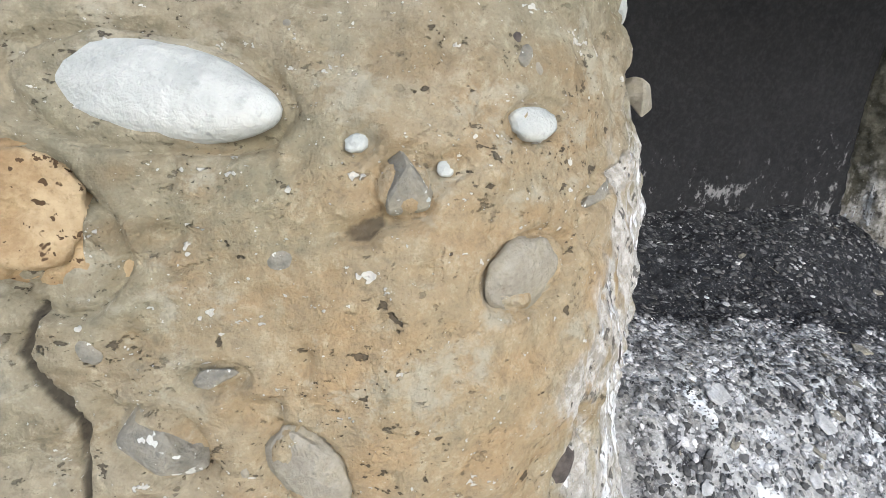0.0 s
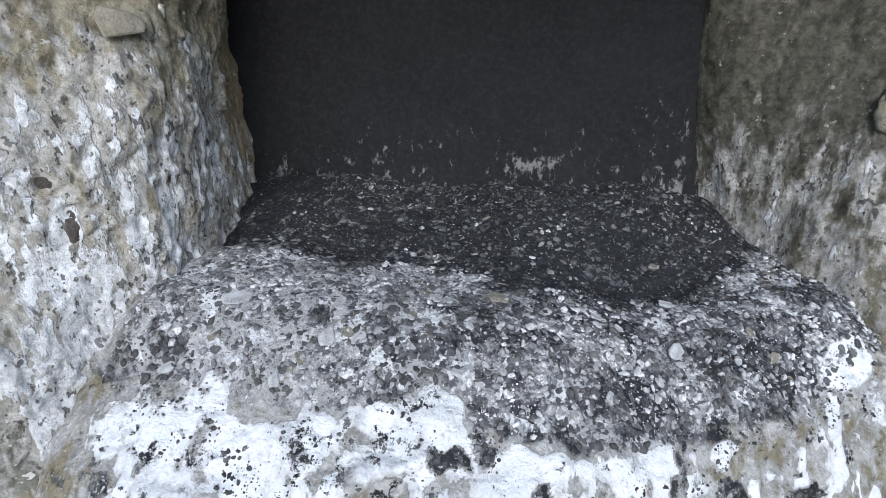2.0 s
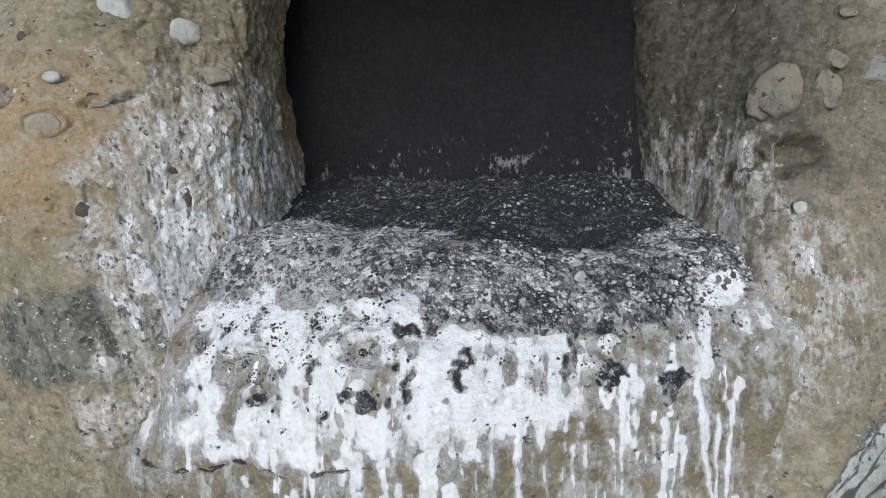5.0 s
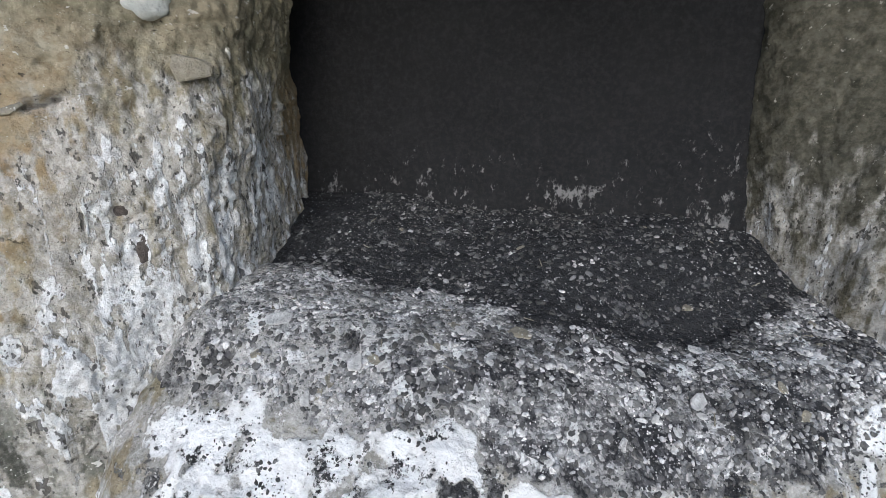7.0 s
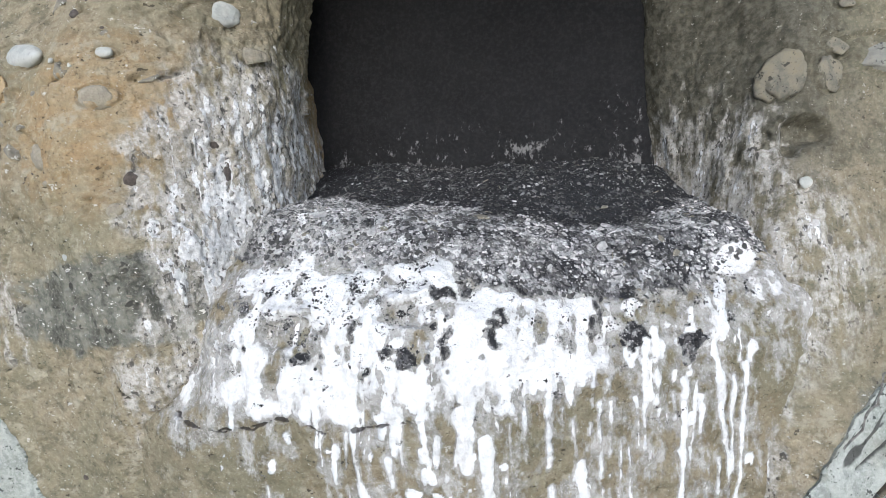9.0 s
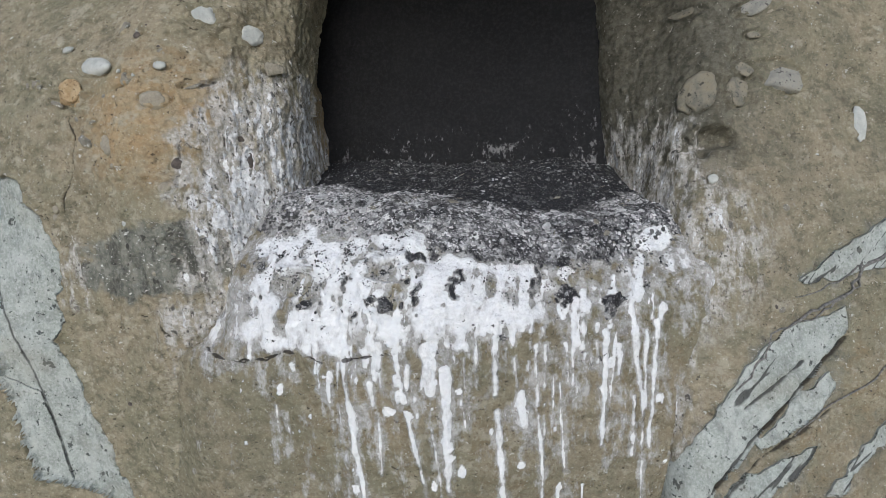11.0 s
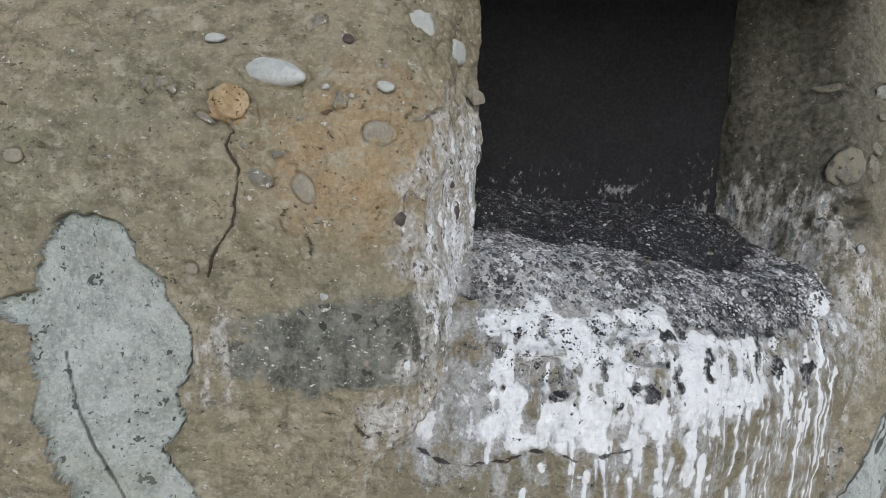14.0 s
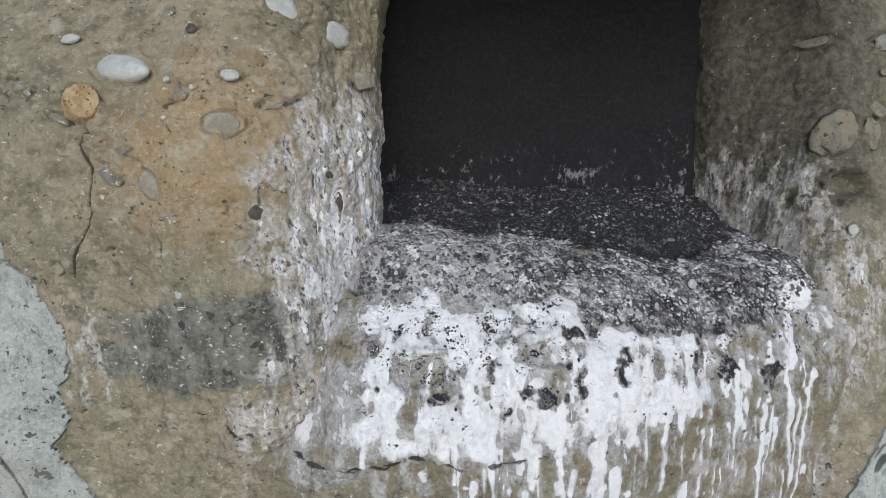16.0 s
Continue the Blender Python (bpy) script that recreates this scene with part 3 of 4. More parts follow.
def crust(name, g, n, field, keep, lift, thick, crack):
    """A sheet of grey crust on a wall, with a ragged outline where the field crosses zero."""
    f = np.where(keep, field, -1.0)
    cells = (np.maximum.reduce([f[:-1, :-1], f[1:, :-1], f[1:, 1:], f[:-1, 1:]]) > 0)
    fx = np.gradient(field, axis=1) / (np.gradient(g[..., 0], axis=1) + 1e-9)
    fz = np.gradient(field, axis=0) / (np.gradient(g[..., 2], axis=0) + 1e-9)
    size = np.hypot(fx, fz) + 1e-6
    move = np.where(keep, np.clip(-f / size, 0, 0.0055), 0)
    up = g + n * lift
    up[..., 0] += move * fx / size
    up[..., 2] += move * fz / size
    used = np.zeros(f.shape, bool)
    for di in (0, 1):
        for dj in (0, 1):
            used[di:f.shape[0] - 1 + di, dj:f.shape[1] - 1 + dj] |= cells
    index = np.full(f.shape, -1)
    index[used] = np.arange(used.sum())
    count = int(used.sum())
    quads = np.stack([index[:-1, :-1][cells], index[1:, :-1][cells], index[1:, 1:][cells], index[:-1, 1:][cells]], -1)
    sides = np.concatenate([quads[:, [k, (k + 1) % 4]] for k in range(4)])
    have = set(map(tuple, sides.tolist()))
    rim = np.array([e for e in sides.tolist() if (e[1], e[0]) not in have])
    walls = np.stack([rim[:, 1], rim[:, 0], rim[:, 0] + count, rim[:, 1] + count], -1)
    faces = np.concatenate([quads, quads[:, ::-1] + count, walls])
    me = bpy.data.meshes.new(name)
    me.from_pydata(np.concatenate([up[used], (up - n * thick)[used]]).tolist(), [], faces.tolist())
    bm = bmesh.new()
    bm.from_mesh(me)
    bmesh.ops.recalc_face_normals(bm, faces=bm.faces[:])
    for face in bm.faces:
        face.smooth = face.index < 2 * len(quads)
    bm.to_mesh(me)
    bm.free()
    me.attributes.new("crack", "FLOAT", "POINT").data.foreach_set("value", np.tile(crack[used], 2).astype(np.float32))
    me.materials.append(CRUST)
    return new(name, me)


def hidden_columns(heights, plan):
    return np.array([[(x, y, z) for x, y in plan] for z in heights])


# ---- north wall: the dark back of the niche ----
def build_north():
    t = spaced((0, 1, 0.006))
    heights = spaced((0.1, 0.95, 0.005))
    zz, tt = np.meshgrid(heights, t, indexing="ij")
    g = np.stack([-0.04 + 0.76 * tt, 0.757 + 0.132 * tt, zz], -1)
    n = normals(g, np.array([0.3, -1.0, 0.0]))
    out = 0.008 * grain(g, 0.12, 31, 2) + 0.003 * grain(g, 0.03, 32, 2)
    g = g + n * out[..., None]
    lime = 0.36 * step(0.50, 0.40, zz + 0.04 * grain(g, 0.05, 33, 2)) + 0.10 * step(0.40, 0.33, zz) - 0.10 + 0.24 * grain(g, 0.07, 34, 3)
    soot = np.full(zz.shape, 0.85)
    zero = np.zeros(zz.shape)
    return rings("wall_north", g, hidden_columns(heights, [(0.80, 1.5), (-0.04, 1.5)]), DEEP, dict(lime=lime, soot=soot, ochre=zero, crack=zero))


# ---- east wall: jamb and cliff face ----
SLABS = [[(1.062, 0.050), (1.006, 0.033), (0.965, 0.023), (0.929, -0.004), (0.888, -0.056), (0.849, -0.107), (0.773, -0.215), (0.73, -0.30), (0.83, -0.30), (0.858, -0.213), (0.927, -0.134), (0.98, -0.085), (1.06, 0.001)],
         [(1.037, -0.049), (1.044, -0.075), (1.026, -0.111), (0.932, -0.156), (0.926, -0.144), (0.98, -0.09)],
         [(1.013, -0.163), (1.0, -0.187), (0.936, -0.231), (0.86, -0.29), (0.80, -0.30), (0.903, -0.192)],
         [(1.5, 0.31), (1.20, 0.225), (1.12, 0.182), (1.06, 0.146), (1.02, 0.122), (0.985, 0.100), (1.02, 0.096), (1.08, 0.100), (1.146, 0.112), (1.22, 0.118), (1.5, 0.15)],
         [(1.16, -0.10), (1.17, -0.13), (1.05, -0.24), (1.03, -0.24)]]
GROOVES = [[(1.06, 0.0), (0.98, -0.085), (0.92, -0.14), (0.86, -0.21), (0.80, -0.28)], [(1.04, -0.11), (0.93, -0.17), (0.87, -0.23)], [(1.0, -0.03), (0.91, -0.09)]]
ROOTS = [[(1.30, 0.16), (1.146, 0.132), (1.095, 0.11), (1.068, 0.068), (1.007, 0.049), (0.947, 0.015), (0.93, -0.02), (0.88, -0.075)],
         [(1.10, 0.115), (1.04, 0.084), (0.966, 0.073)], [(1.09, 0.12), (1.085, 0.08), (1.05, 0.058)],
         [(1.25, 0.0), (1.12, -0.06), (1.04, -0.10), (0.96, -0.15)], [(1.068, 0.07), (1.02, 0.042), (0.955, 0.02)]]
EAST_STONES = [(0.832, 0.427, 0.038, 0.029, 80), (0.893, 0.424, 0.026, 0.022, 75), (0.962, 0.446, 0.046, 0.027, -22), (0.905, 0.462, 0.020, 0.012, -35),
               (1.098, 0.36, 0.034, 0.014, 80), (0.927, 0.572, 0.036, 0.014, 15), (0.92, 0.521, 0.012, 0.006, 0), (0.855, 0.277, 0.009, 0.008, 30), (0.803, 0.574, 0.028, 0.008, 5)]


def build_east():
    plan = smooth_line([(0.60, 1.0), (0.632, 0.935), (0.663, 0.880), (0.70, 0.832), (0.738, 0.790), (0.772, 0.750), (0.80, 0.715), (0.83, 0.70), (0.87, 0.713), (0.95, 0.7648), (1.30, 0.9923)], 0.0028)
    far = np.array([(x, 0.9923 + 0.4 * (x - 1.3)) for x in spaced((1.34, 3.2, 0.08))])
    plan = np.concatenate([plan, far])
    heights = spaced((-1.3, -0.4, 0.06), (-0.4, 0.62, 0.003), (0.62, 0.85, 0.006), (0.85, 2.2, 0.08))
    zz, xx = np.meshgrid(heights, plan[:, 0], indexing="ij")
    yy = np.broadcast_to(plan[:, 1], xx.shape)
    w = step(0.66, 0.80, xx)
    yy = yy + w * 0.33 * (np.minimum(zz, 0.9) - 0.30)
    xx = xx - 0.07 * np.clip(zz - 0.34, 0, 0.5) * step(0.82, 0.72, xx)
    g = np.stack([xx, yy, zz], -1)
    n = normals(g, np.array([-0.6, -1.0, 0.2]))
    near = step(1.6, 1.25, xx) * step(1.0, 0.8, zz)
    out = 0.010 * grain(g, 0.14, 41, 2) + 0.006 * grain(g, 0.045, 42, 3, (1, 1, 1.6)) + 0.002 * grain(g, 0.016, 43, 2, (1, 1, 1.5)) + 0.0008 * grain(g, 0.006, 44)
    jamb = step(0.86, 0.78, xx)
    out = out + jamb * (0.002 * grain(g, 0.018, 45, 2, (1, 1, 3.5)) + 0.002 * grain(g, 0.010, 46, 2))
    jag = 0.009 * grain(g, 0.024, 47, 2)
    sheets = [np.where(xx < 0.72, -1, inside_gap(xx, zz, s) + jag) for s in SLABS]
    plaster = np.max(sheets, 0)
    out = out * (1 - 0.5 * step(-0.002, 0.004, plaster)) - 0.004 * step(-0.003, 0.001, plaster)
    wob = 0.003 * grain(g, 0.015, 48, 2)
    groove = np.min([line_gap(xx, zz, s) for s in GROOVES], 0)
    crack = np.maximum(0, 1 - np.abs(groove + wob) / 0.006)
    for st in EAST_STONES:
        gap = oval_gap(xx, zz, st) + np.where(xx < 0.785, 9, 0) + 0.4 * jag
        out = out - 0.007 * np.exp(-((gap - 0.001) / 0.0024) ** 2)
    hollow = oval_gap(xx, zz, (0.852, 0.345, 0.042, 0.022, 10)) + 2 * jag
    out = out - 0.03 * step(0.004, -0.012, hollow)
    out = out - 0.006 * step(0.2, 0.8, crack)
    crack = np.maximum(crack, 0.50 * step(0.80, 0.97, 1 - np.abs(grain(g, 0.045, 52, 3)) * 9) * step(0.74, 0.8, xx) * step(0.0, 0.2, grain(g, 0.09, 53)))
    g = g + n * out[..., None] * near[..., None]
    lime = 0.42 * step(0.90, 0.76, xx) * step(0.46, 0.33, zz + 0.05 * grain(g, 0.02, 55, 2)) - 0.03
    lime = lime + 0.26 * step(0.10, 0.5, grain(g, 0.012, 59, 3, (1, 1, 6.0))) * step(0.90, 0.78, xx) * step(0.47, 0.36, zz + 0.05 * grain(g, 0.012, 58, 2)) - 0.05
    lime = np.maximum(lime, 0.26 * step(0.22, 0.05, np.hypot(xx - 0.80, zz - 0.16)))
    # darkest on the jamb and high up: shade put into the colour, some staining
    shade_stain = 0.30 + 0.40 * step(0.15, 0.42, zz) * step(1.02, 0.86, xx) + 0.30 * step(0.88, 0.80, xx) * step(0.22, 0.42, zz) + 0.02 * step(0.90, 0.78, xx) * step(0.32, 0.46, zz) + 0.16 * grain(g, 0.08, 54, 3)
    soot = 0.42 * step(-0.035, 0.0, plaster + 0.012 * grain(g, 0.03, 94, 3)) * step(0.30, 0.22, zz)
    ochre = 0.12 * step(0.9, 1.0, xx) + 0.25 * step(0.12, 0.0, zz)
    along = np.stack([(xx + zz) * 0.7, (zz - xx) * 0.7, 0 * xx], -1)
    veins = 0.85 * step(0.55, 0.95, 1 - np.abs(grain(along, 0.016, 56, 3, (9, 1, 1))) * 4.5) * step(-0.2, 0.2, grain(along, 0.05, 57, 2, (3, 1, 1)))
    for sheet in sheets:
        slab = crust("rock_plate", g, n, sheet, (xx > 0.70) & (xx < 1.6) & (zz > -0.45) & (zz < 0.6), 0.0022, 0.012, np.maximum(crack, veins))
        tagged(slab, "pale blue-grey flaky rock slab slanting across the cliff", "rock slab", "grey slabs in the cliff")
    return g, rings("wall_east", g, hidden_columns(heights, [(3.2, 2.2), (0.65, 2.2)]), CLIFF, dict(lime=lime, soot=soot, ochre=ochre, shade_stain=shade_stain, crack=crack))


# ---- the ledge: floor of the niche and the limed front below it ----
PROFILE = [(-0.03, -1.3), (-0.02, -0.6), (-0.012, -0.2), (0.0, 0.05), (0.006, 0.10), (0.02, 0.15), (0.042, 0.19), (0.072, 0.222), (0.10, 0.245), (0.13, 0.265), (0.16, 0.275), (0.21, 0.278), (0.27, 0.279), (0.33, 0.280), (0.5, 0.280), (0.85, 0.280)]
WELLS = [(0.256, 0.160, 0.034, 0.021, 0), (0.394, 0.173, 0.026, 0.017, -4)]
CLUMPS = [(0.441, 0.165, 0.010, 0.040, 6), (0.489, 0.142, 0.006, 0.014, 0), (0.196, 0.189, 0.009, 0.014, 0), (0.276, 0.130, 0.017, 0.008, 15), (0.318, 0.138, 0.024, 0.012, 25), (0.598, 0.133, 0.008, 0.011, 0), (0.653, 0.118, 0.015, 0.015, 0), (0.712, 0.092, 0.012, 0.016, 10), (0.195, 0.148, 0.013, 0.008, 0), (0.400, 0.128, 0.020, 0.005, 10)]
# thick lobes of lime under the lip: x, top, bottom, half width
LOBES = [(0.212, 0.215, 0.120, 0.006), (0.240, 0.222, 0.196, 0.012), (0.300, 0.205, 0.172, 0.017), (0.222, 0.128, 0.082, 0.016), (0.262, 0.112, 0.072, 0.013), (0.360, 0.192, 0.100, 0.008), (0.340, 0.120, 0.080, 0.012), (0.385, 0.118, 0.064, 0.010),
         (0.415, 0.200, 0.196, 0.020), (0.421, 0.125, 0.055, 0.006), (0.472, 0.162, 0.085, 0.021), (0.505, 0.180, 0.110, 0.012), (0.525, 0.188, 0.120, 0.010), (0.551, 0.166, 0.040, 0.009), (0.584, 0.155, 0.075, 0.010), (0.612, 0.140, 0.062, 0.004),
         (0.640, 0.100, 0.086, 0.010), (0.640, 0.150, 0.145, 0.014), (0.668, 0.120, 0.034, 0.006), (0.745, 0.160, 0.098, 0.008), (0.782, 0.082, 0.064, 0.008), (0.708, 0.136, 0.060, 0.006)]
# separate runs down the front: x at the top, top, x at the bottom, bottom, half width
RUNS = [(0.340, 0.060, 0.367, -0.240, 0.0055), (0.418, 0.060, 0.455, -0.190, 0.0055), (0.462, 0.060, 0.466, -0.004, 0.0120), (0.485, 0.030, 0.486, -0.165, 0.0085), (0.468, -0.060, 0.480, -0.200, 0.0035),
        (0.551, 0.070, 0.552, -0.020, 0.0070), (0.553, -0.050, 0.560, -0.270, 0.0055), (0.581, -0.024, 0.586, -0.075, 0.0065), (0.605, 0.048, 0.609, -0.240, 0.0036), (0.616, 0.046, 0.612, -0.110, 0.0034),
        (0.657, 0.110, 0.655, -0.022, 0.0060), (0.703, 0.050, 0.692, -0.130, 0.0062), (0.716, 0.050, 0.706, -0.060, 0.0030), (0.738, 0.100, 0.752, -0.082, 0.0055), (0.740, -0.060, 0.738, -0.160, 0.0045), (0.776, 0.060, 0.764, -0.150, 0.0048), (0.390, 0.070, 0.388, 0.020, 0.0080)]


CREST_X, CREST_Y = (0.0, 0.09, 0.17, 0.26, 0.44, 0.55, 0.62, 0.67, 0.72), (0.50, 0.525, 0.548, 0.562, 0.568, 0.614, 0.655, 0.71, 0.79)


def build_ledge():
    xs = spaced((-0.25, 0.06, 0.02), (0.06, 0.86, 0.0018), (0.86, 1.0, 0.01))
    p = np.array(PROFILE)
    s = np.r_[0, np.cumsum(np.hypot(*np.diff(p, axis=0).T))]
    low = s[2]
    at = np.r_[np.linspace(0, low, 12)[:-1], np.arange(low, s[-1], 0.0022)]
    d = np.interp(at, s, p[:, 0])
    z = np.interp(at, s, p[:, 1])
    for _ in range(3):
        d[12:-1], z[12:-1] = (d[11:-2] + d[12:-1] + d[13:]) / 3, (z[11:-2] + z[12:-1] + z[13:]) / 3
    fx = np.interp(xs, FRONT_X, FRONT_Y)
    for _ in range(12):
        fx[1:-1] = (fx[:-2] + fx[1:-1] + fx[2:]) / 3
    xx = np.broadcast_to(xs[:, None], (len(xs), len(d)))
    dd = np.broadcast_to(d, xx.shape)
    drop = -0.042 * step(0.33, 0.58, xx) * step(0.42, 0.16, dd) * step(-0.05, 0.2, np.broadcast_to(z, xx.shape))
    # low down the front runs on to the left, flush with the west wall
    low_y = np.interp(xs, (-0.25, 0.0, 0.06, 0.115, 0.16, 0.236), (0.30, 0.268, 0.258, 0.258, 0.268, 0.29))
    flush = np.where(xs < 0.236, low_y - fx, 0.0)[:, None] * step(0.13, 0.03, np.broadcast_to(z, xx.shape))
    yy = fx[:, None] + dd + flush
    crest = np.interp(xx, CREST_X, CREST_Y)
    rise = 0.18 * np.maximum(0, yy - crest) + 0.020 * step(0.33, 0.15, xx) * step(0.08, 0.16, dd) - 0.007 * step(0.0, 0.03, yy - crest) * step(0.16, 0.06, yy - crest)
    zz = np.broadcast_to(z, xx.shape) + drop + rise * step(0.06, 0.14, dd)
    g = np.stack([xx, yy, zz], -1)
    n = normals(g, np.array([0.0, -1.0, 1.0]))
    uneven = 0.026 * grain(g, 0.045, 59, 3) + 0.010 * grain(g, 0.012, 58, 2)
    top = step(0.222, 0.244, np.broadcast_to(z, xx.shape) + 0.026 * step(0.42, 0.58, xx) * step(0.79, 0.72, xx) + uneven * step(0.06, 0.10, dd) * step(0.20, 0.14, dd))
    rim = crest + 0.018 * grain(g, 0.06, 60, 2)
    inner = step(-0.022, 0.030, yy - rim + 0.034 * grain(g, 0.024, 85, 4))
    out = 0.008 * grain(g, 0.11, 61, 2) + 0.004 * grain(g, 0.04, 62, 2) + 0.0016 * grain(g, 0.012, 63, 2)
    out = out + top * (0.004 * grain(g, 0.024, 57, 2) * + 0.0036 * grain(g, 0.012, 64, 2) + 0.0016 * grain(g, 0.005, 65, 2))
    out = out + inner * (0.0055 * grain(g, 0.035, 90, 3) + 0.0022 * grain(g, 0.010, 91, 2))
    band = step(-0.02, 0.06, zz) * (1 - top)
    out = out + band * (0.005 * grain(g, 0.03, 66, 2, (1, 1, 1.4)) + 0.002 * grain(g, 0.010, 67, 2))
    # lumps and hollows of caked lime under the lip
    cake = grain(g, 0.035, 68, 3, (1, 1, 1.3))
    lobes = grain(g, 0.013, 70, 2, (1, 1, 1.8))
    east = step(0.50, 0.70, xx)
    lower = 0.058 + 0.030 * east + 0.025 * grain(g, 0.02, 69, 2, (1, 1, 4))
    lime = step(lower - 0.015, lower + 0.010, zz) * step(0.15, 0.20, xx + 0.02 * cake) * (0.60 + 0.06 * step(0.5, 0.3, xx) - 0.16 * east + 0.46 * cake + 0.36 * lobes)
    on_top = 0.17 + 0.36 * grain(g, 0.04, 71, 3) + 0.16 * step(0.45, 0.2, xx) - 0.16 * step(0.35, 0.65, xx)
    lime = lime * (1 - top) + top * on_top * (1 - inner)
    lime = lime - 1.6 * inner
    ragged = 0.011 * grain(g, 0.02, 81, 3)
    bare, clump = np.zeros(xx.shape), np.zeros(xx.shape)
    for well in WELLS:
        bare = np.maximum(bare, step(0.002, -0.004, oval_gap(xx, zz, well) + ragged))
    for lump in CLUMPS:
        clump = np.maximum(clump, step(0.001, -0.003, oval_gap(xx, zz, lump) + 2.4 * ragged + 0.006 * lobes))
    bare, clump = bare * (1 - top), clump * (1 - top)
    thick = step(0.012, -0.010, oval_gap(xx, zz, (0.470, 0.110, 0.036, 0.026, 10)) + 2 * ragged)
    lime = np.maximum(lime, 0.95 * thick) * (1 - 0.45 * bare) - 0.6 * clump
    # an overhanging lip along the top of each bare hollow
    for wx, wz, wa, wb, _ in WELLS:
        lip = np.exp(-((zz - wz - wb - 0.003 + ragged * 0.4) / 0.0045) ** 2) * step(wa * 1.15, wa * 0.85, np.abs(xx - wx))
        out = out + 0.006 * lip
    out = out - 0.011 * bare + 0.003 * thick + 0.002 * clump
    # thick lobes and thin runs of lime that flowed down the front, rounded at their ends
    rng = np.random.default_rng(3)
    edge = 0.0050 * grain(g, 0.014, 87, 3, (1, 1, 1.5)) * step(-0.02, 0.08, zz) + 0.0021 * grain(g, 0.007, 88, 3, (1, 1, 1.7)) - 0.0010 * step(0.0, 0.5, grain(g, 0.03, 92, 2, (1, 1, 2))) * step(0.05, 0.0, zz)
    flow = np.full(xx.shape, -1.0)

    def pour(x0, z0, x1, z1, half, k, swing):
        nonlocal flow
        cols = slice(*np.searchsorted(xs, (min(x0, x1) - half - 0.022, max(x0, x1) + half + 0.022)))
        zc, xc = zz[cols], xx[cols]
        own = np.stack([zc * 0 + x0 * 97, zc * 0 + k, zc], -1)
        share = np.clip((z0 - zc) / (z0 - z1 + 1e-6), 0, 1)
        mid = x0 + (x1 - x0) * share + swing * grain(own, 0.10, 72, 2) + 0.25 * swing * grain(own, 0.025, 71, 2)
        beyond = np.maximum(0, np.maximum(zc - z0, z1 - zc))
        wide = half * (1 + 0.45 * grain(own, 0.022, 73, 2)) * (1 - 0.35 * share)
        breaks = 2.2 * half * step(0.25, 0.6, grain(own, 0.030, 74, 2)) * step(0.10, 0.35, share) * (half < 0.006)
        flow[cols] = np.maximum(flow[cols], wide - breaks - np.hypot(xc - mid, beyond))

    for k, (x0, z0, z1, half) in enumerate(LOBES):
        pour(x0, z0, x0, z1, half, k, 0.0015)
    for k, (x0, z0, x1, z1, half) in enumerate(RUNS):
        pour(x0, z0, x1, z1, half, 40 + k, 0.0035)
    for k in range(46):
        x0 = rng.uniform(0.19, 0.79)
        z0 = 0.20 - 0.06 * float(step(0.45, 0.65, x0)) - 0.11 * rng.random()
        pour(x0, z0, x0 + rng.normal(0, 0.002), z0 - 0.012 - rng.exponential(0.028), 0.0012 + 0.0045 * rng.random() ** 1.6, 80 + k, 0.002)
    for k in range(40):
        x0, z0 = rng.uniform(0.19, 0.80), rng.uniform(-0.05, 0.06)
        pour(x0, z0, x0 + rng.normal(0, 0.004), z0 - 0.008 - rng.exponential(0.06), 0.0008 + 0.0016 * rng.random() ** 1.5, 140 + k, 0.003)
    for k in range(16):
        x0, z0 = rng.uniform(0.31, 0.53), rng.uniform(0.01, 0.06)
        pour(x0, z0, x0 + rng.normal(0, 0.003), z0 - 0.006 - rng.exponential(0.02), 0.0025 + 0.0040 * rng.random(), 190 + k, 0.002)
    flow = (flow + edge) * (1 - top) - 0.02 * top
    runs = step(-0.0024, 0.0034, flow) * (1 - 0.85 * clump)
    # loose splashes below the caked band
    for _ in range(34):
        x0, z0, r = rng.uniform(0.17, 0.80), rng.uniform(-0.20, 0.05), 0.002 + 0.007 * rng.random() ** 2
        blot = np.hypot(xx - x0, (zz - z0) * rng.uniform(0.5, 1.0)) + 0.8 * r * grain(g, 0.008, 86, 2)
        runs = np.maximum(runs, step(1.1 * r, 0.8 * r, blot))
    runs = runs * (1 - top)
    lime = np.maximum(lime, 0.84 * runs)
    out = out + 0.0024 * step(-0.001, 0.008, flow) * (1 - clump)
    # a pale film left between the runs
    lime = np.maximum(lime, 0.30 * step(-0.012, 0.0, flow) * (1 - bare) * (1 - clump) * (1 - top) + 0.10 * lobes)
    lime = np.maximum(lime, (0.16 * step(-0.35, 0.0, zz) + 0.22 * grain(g, 0.012, 75, 2, (1, 1, 14))) * step(0.16, 0.22, xx) * (1 - top))
    lime = np.maximum(lime, (0.30 + 0.26 * cake) * step(0.06, 0.13, xx) * step(0.26, 0.18, xx) * step(-0.04, 0.08, zz) * (1 - top))
    lime = np.maximum(lime, (0.46 + 0.34 * cake + 0.1 * lobes) * step(0.23, 0.18, xx) * step(0.04, 0.09, zz) * (1 - top))
    splash = step(0.034, 0.018, np.hypot(xx - 0.765, (zz - 0.182) * 1.3) + 0.008 * grain(g, 0.02, 76, 2))
    lime = np.maximum(lime, 0.86 * splash)
    clump = clump * (1 - splash)
